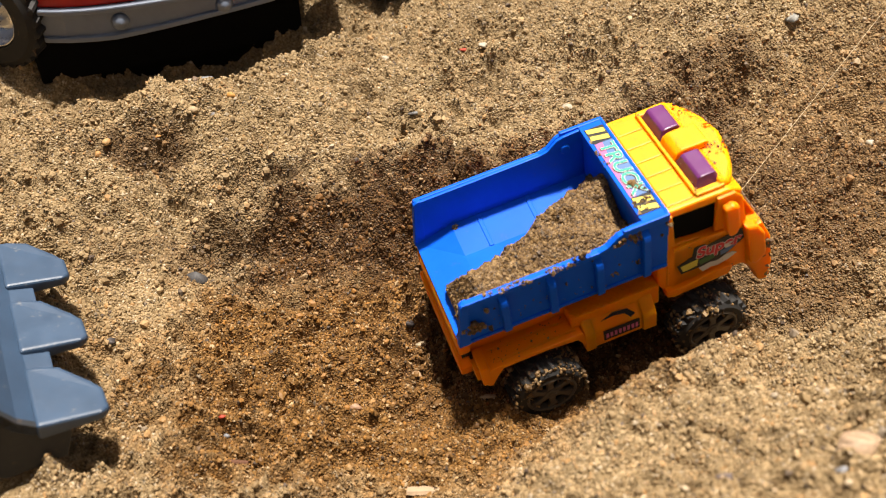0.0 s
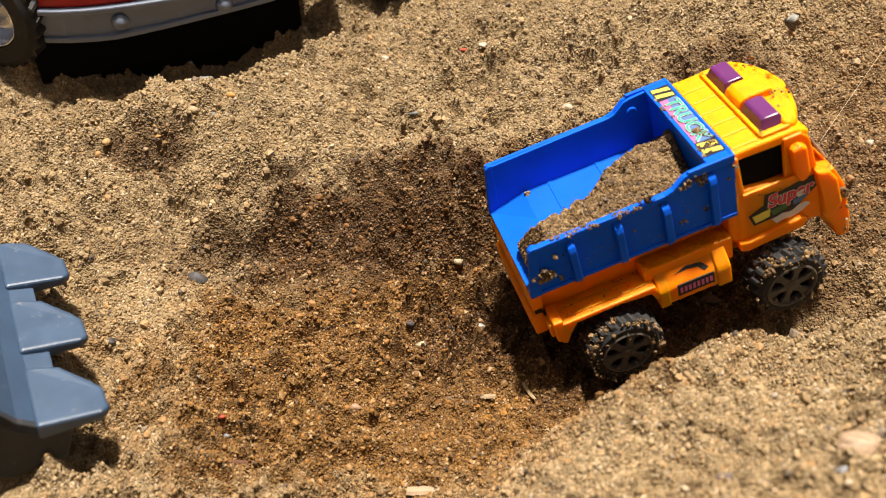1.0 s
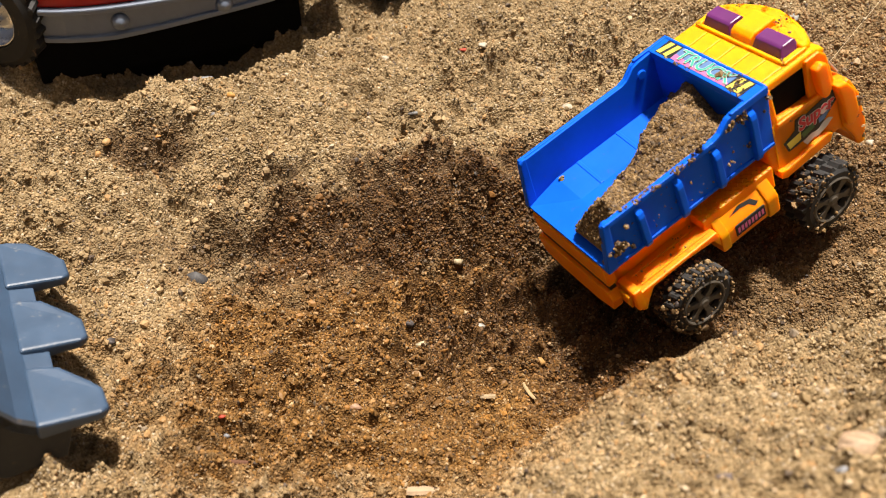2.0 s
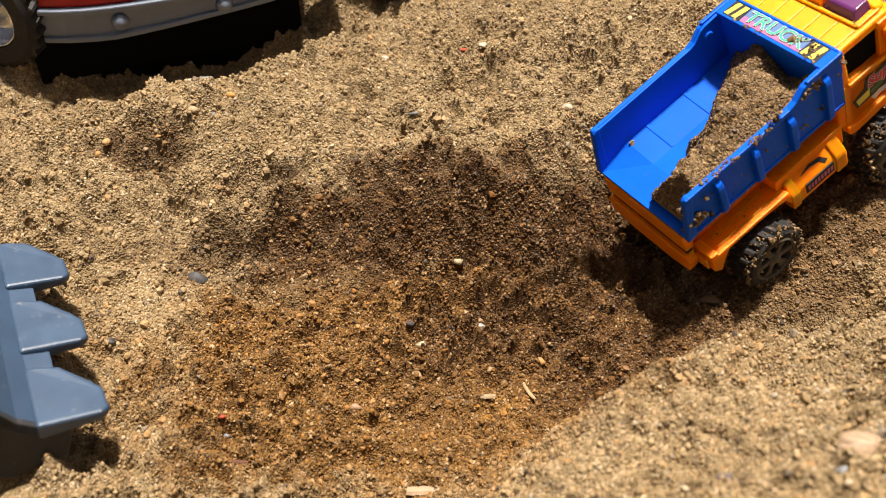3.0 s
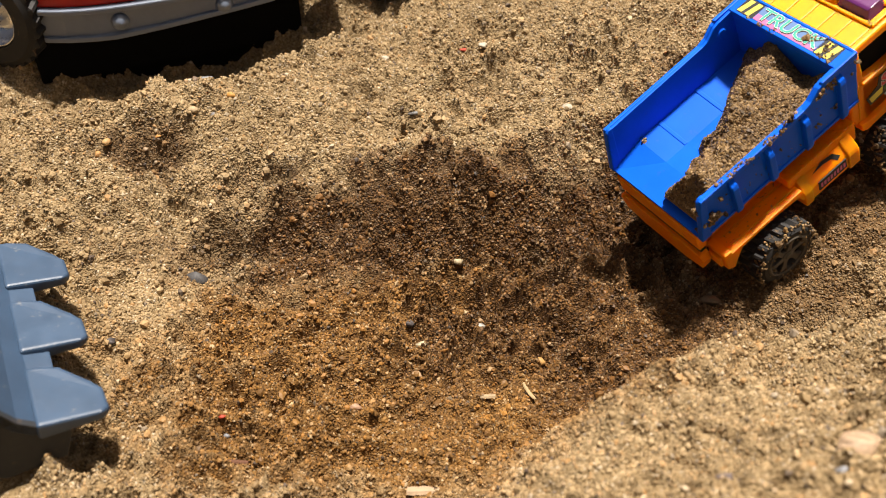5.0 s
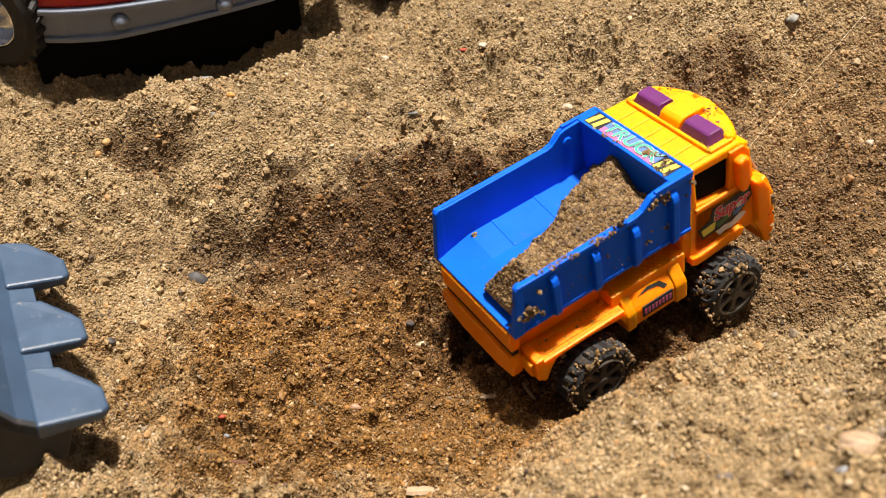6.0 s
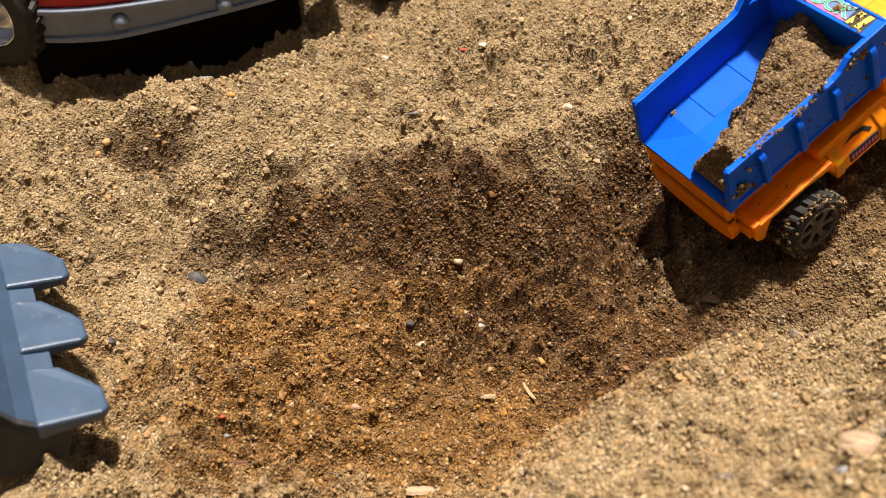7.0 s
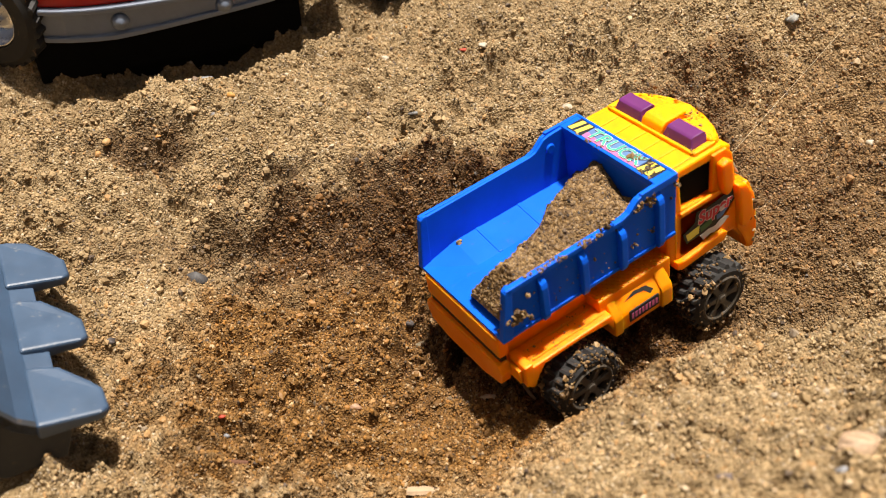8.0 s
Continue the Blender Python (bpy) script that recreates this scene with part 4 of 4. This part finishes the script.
for i, (x, y, turn) in enumerate(((-0.092, 0.239, 20), (0.012, 0.479, 0))):
    build_stone("brick_chip", x, y, (1.6 + 1.2 * i, 1.1), (0.50, 0.06, 0.025), "tiny brick-red chip lying on the sand", 0.5, turn, 60 + i, "chip")


def build_twig(name, x, y, long, thick, turn, colour, label, seed, category):
    """A splinter or straw: a slightly crooked, tapering stick with knots."""
    rng = np.random.RandomState(200 + seed)
    bm = bmesh.new()
    rings, n = [], 9
    for i in range(n + 1):
        t = i / n
        r = thick * (0.55 + 0.45 * math.sin(math.pi * (0.15 + 0.7 * t))) * (0.85 + 0.3 * rng.rand())
        cy, cz = 0.06 * long * math.sin(3 * t + seed), 0.25 * thick * rng.rand()
        rings.append([bm.verts.new((long * (t - 0.5), cy + r * math.cos(a), cz + 0.6 * r * math.sin(a))) for a in (k * math.pi / 3 for k in range(6))])
    for p, q in zip(rings, rings[1:]):
        for k in range(6):
            bm.faces.new((p[k], p[(k + 1) % 6], q[(k + 1) % 6], q[k]))
    bm.faces.new(rings[0])
    bm.faces.new(rings[-1][::-1])
    m = plastic(name, colour, 0.7, 0.5, 0.2, 0.2)
    ob = part(name, bm, m)
    ob.matrix_basis = pose(x, y, level(x, y) + thick * 0.9 * MM, 0, 0, turn)
    return tagged(ob, label, category)


build_twig("twig", -0.086, 0.222, 12.5, 1.0, 5, (0.13, 0.06, 0.035), "short dark brown twig on ochre sand", 1, "twig")
build_twig("twig", -0.006, 0.498, 15.0, 0.45, -35, (0.10, 0.06, 0.03), "thin dark twig on dry sand", 2, "twig")
build_twig("straw", 0.040, 0.273, 11.0, 0.9, -62, (0.36, 0.26, 0.14), "dry straw splinter on the damp trench floor", 3, "straw")
build_twig("straw", 0.020, 0.268, 8.0, 1.3, -4, (0.34, 0.25, 0.15), "pale shred of straw on the trench floor", 4, "straw")
build_twig("bark", -0.008, 0.218, 14.0, 2.2, -6, (0.42, 0.30, 0.19), "pale curl of bark at the bank's edge", 5, "bark")


def build_thread():
    thread = tagged(new("pull_thread"), "fine pale thread tied to the toy truck's nose", "thread")
    bm = bmesh.new()
    bmesh.ops.create_cone(bm, segments=6, radius1=0.08, radius2=0.08, depth=420, matrix=Matrix.Translation((0, 0, 210)))
    part("strand", bm, THREAD, thread)
    return thread


PULL = build_thread()
PULLED_FROM = (0.424, 0.675, 0.153)


# ------------------------------------------------------------ what moves
TRUCK_ROWS = [
    (0, pose(0.0746, 0.3184, 0.0029, 5.14, -12.37, 17.70)),
    (0.5, pose(0.0804, 0.3171, 0.0025, 4.43, -11.53, 15.54)),
    (0.8, pose(0.0987, 0.3239, 0.0104, 1.80, -16.11, 15.06)),
    (1, pose(0.1133, 0.3281, 0.0137, -2.60, -16.10, 15.31)),
    (1.2, pose(0.0944, 0.3202, 0.0066, 2.87, -12.60, 13.22)),
    (1.5, pose(0.0964, 0.3261, 0.0101, 3.12, -20.20, 15.05)),
    (1.7, pose(0.1273, 0.3455, 0.0181, -5.40, -18.94, 25.93)),
    (2.8, pose(0.1432, 0.3619, 0.0346, -7.68, -32.20, 36.87)),
    (3, pose(0.1704, 0.3796, 0.0383, -1.56, -26.92, 32.11)),
    (3.1, pose(0.1762, 0.3834, 0.0420, -0.68, -27.14, 32.61)),
    (3.2, pose(0.1812, 0.3845, 0.0475, 0.93, -29.36, 30.83)),
    (3.5, pose(0.1557, 0.3691, 0.0320, -1.94, -26.02, 31.42)),
    (3.8, pose(0.1252, 0.3492, 0.0177, -4.92, -17.28, 32.56)),
    (4, pose(0.0974, 0.3326, 0.0055, -2.67, -10.34, 33.23)),
    (4.2, pose(0.0725, 0.3177, 0.0002, -3.69, -7.59, 34.02)),
    (4.5, pose(0.0846, 0.3274, 0.0125, -3.75, -22.92, 35.22)),
    (4.7, pose(0.1170, 0.3398, 0.0232, -4.37, -28.83, 28.26)),
    (4.95, pose(0.1656, 0.3751, 0.0332, -1.55, -26.73, 32.50)),
    (5.2, pose(0.1916, 0.3904, 0.0557, 2.89, -33.59, 29.93)),
    (5.4, pose(0.1755, 0.3782, 0.0428, -2.22, -29.88, 32.28)),
    (5.6, pose(0.1370, 0.3551, 0.0214, -4.80, -19.47, 36.68)),
    (5.8, pose(0.1090, 0.3366, 0.0093, -5.79, -12.12, 32.28)),
    (6, pose(0.0840, 0.3223, 0.0017, -4.15, -9.69, 32.12)),
    (6.2, pose(0.0772, 0.3180, 0.0011, -4.54, -9.30, 31.75)),
    (6.5, pose(0.1222, 0.3463, 0.0266, -4.66, -31.17, 30.69)),
    (6.7, pose(0.1653, 0.3762, 0.0312, -2.27, -25.17, 33.13)),
    (6.8, pose(0.1736, 0.3744, 0.0403, -2.95, -26.63, 32.56)),
    (7, pose(0.1921, 0.3900, 0.0517, 0.28, -29.92, 29.98)),
    (7.2, pose(0.1752, 0.3777, 0.0407, -3.58, -27.45, 32.57)),
    (7.5, pose(0.1356, 0.3548, 0.0219, -4.32, -18.85, 37.42)),
    (8, pose(0.0760, 0.3179, 0.0001, -5.64, -7.78, 34.38)),
]


def motions():
    walk(TRUCK, TRUCK_ROWS)
    walk(LOAD, TRUCK_ROWS)
    # the thread runs taut from the nose to the place it is pulled from
    rows = []
    for t, m in TRUCK_ROWS:
        nose = m @ Vector((0.071, 0, 0.040))
        rows.append((t, Matrix.Translation(nose) @ (Vector(PULLED_FROM) - nose).to_track_quat("Z", "Y").to_matrix().to_4x4()))
    walk(PULL, rows)
    # the wheels roll as far as the truck goes along its own heading
    times = [i / 20 for i in range(161)]
    keys = [t for t, m in TRUCK_ROWS]
    places = np.array([m.translation for t, m in TRUCK_ROWS])
    ahead = np.array([m.to_3x3() @ Vector((1, 0, 0)) for t, m in TRUCK_ROWS])
    p = np.column_stack([np.interp(times, keys, places[:, k]) for k in range(3)])
    d = np.column_stack([np.interp(times, keys, ahead[:, k]) for k in range(3)])
    gone = np.concatenate(([0], np.cumsum(np.einsum("ij,ij->i", np.diff(p, axis=0), d[:-1]))))
    for wheel in WHEELS:
        at = wheel.matrix_basis.translation.copy()
        walk(wheel, [(t, Matrix.Translation(at) @ Matrix.Rotation(g / 0.0168, 4, "Y")) for t, g in zip(times, gone)])


motions()
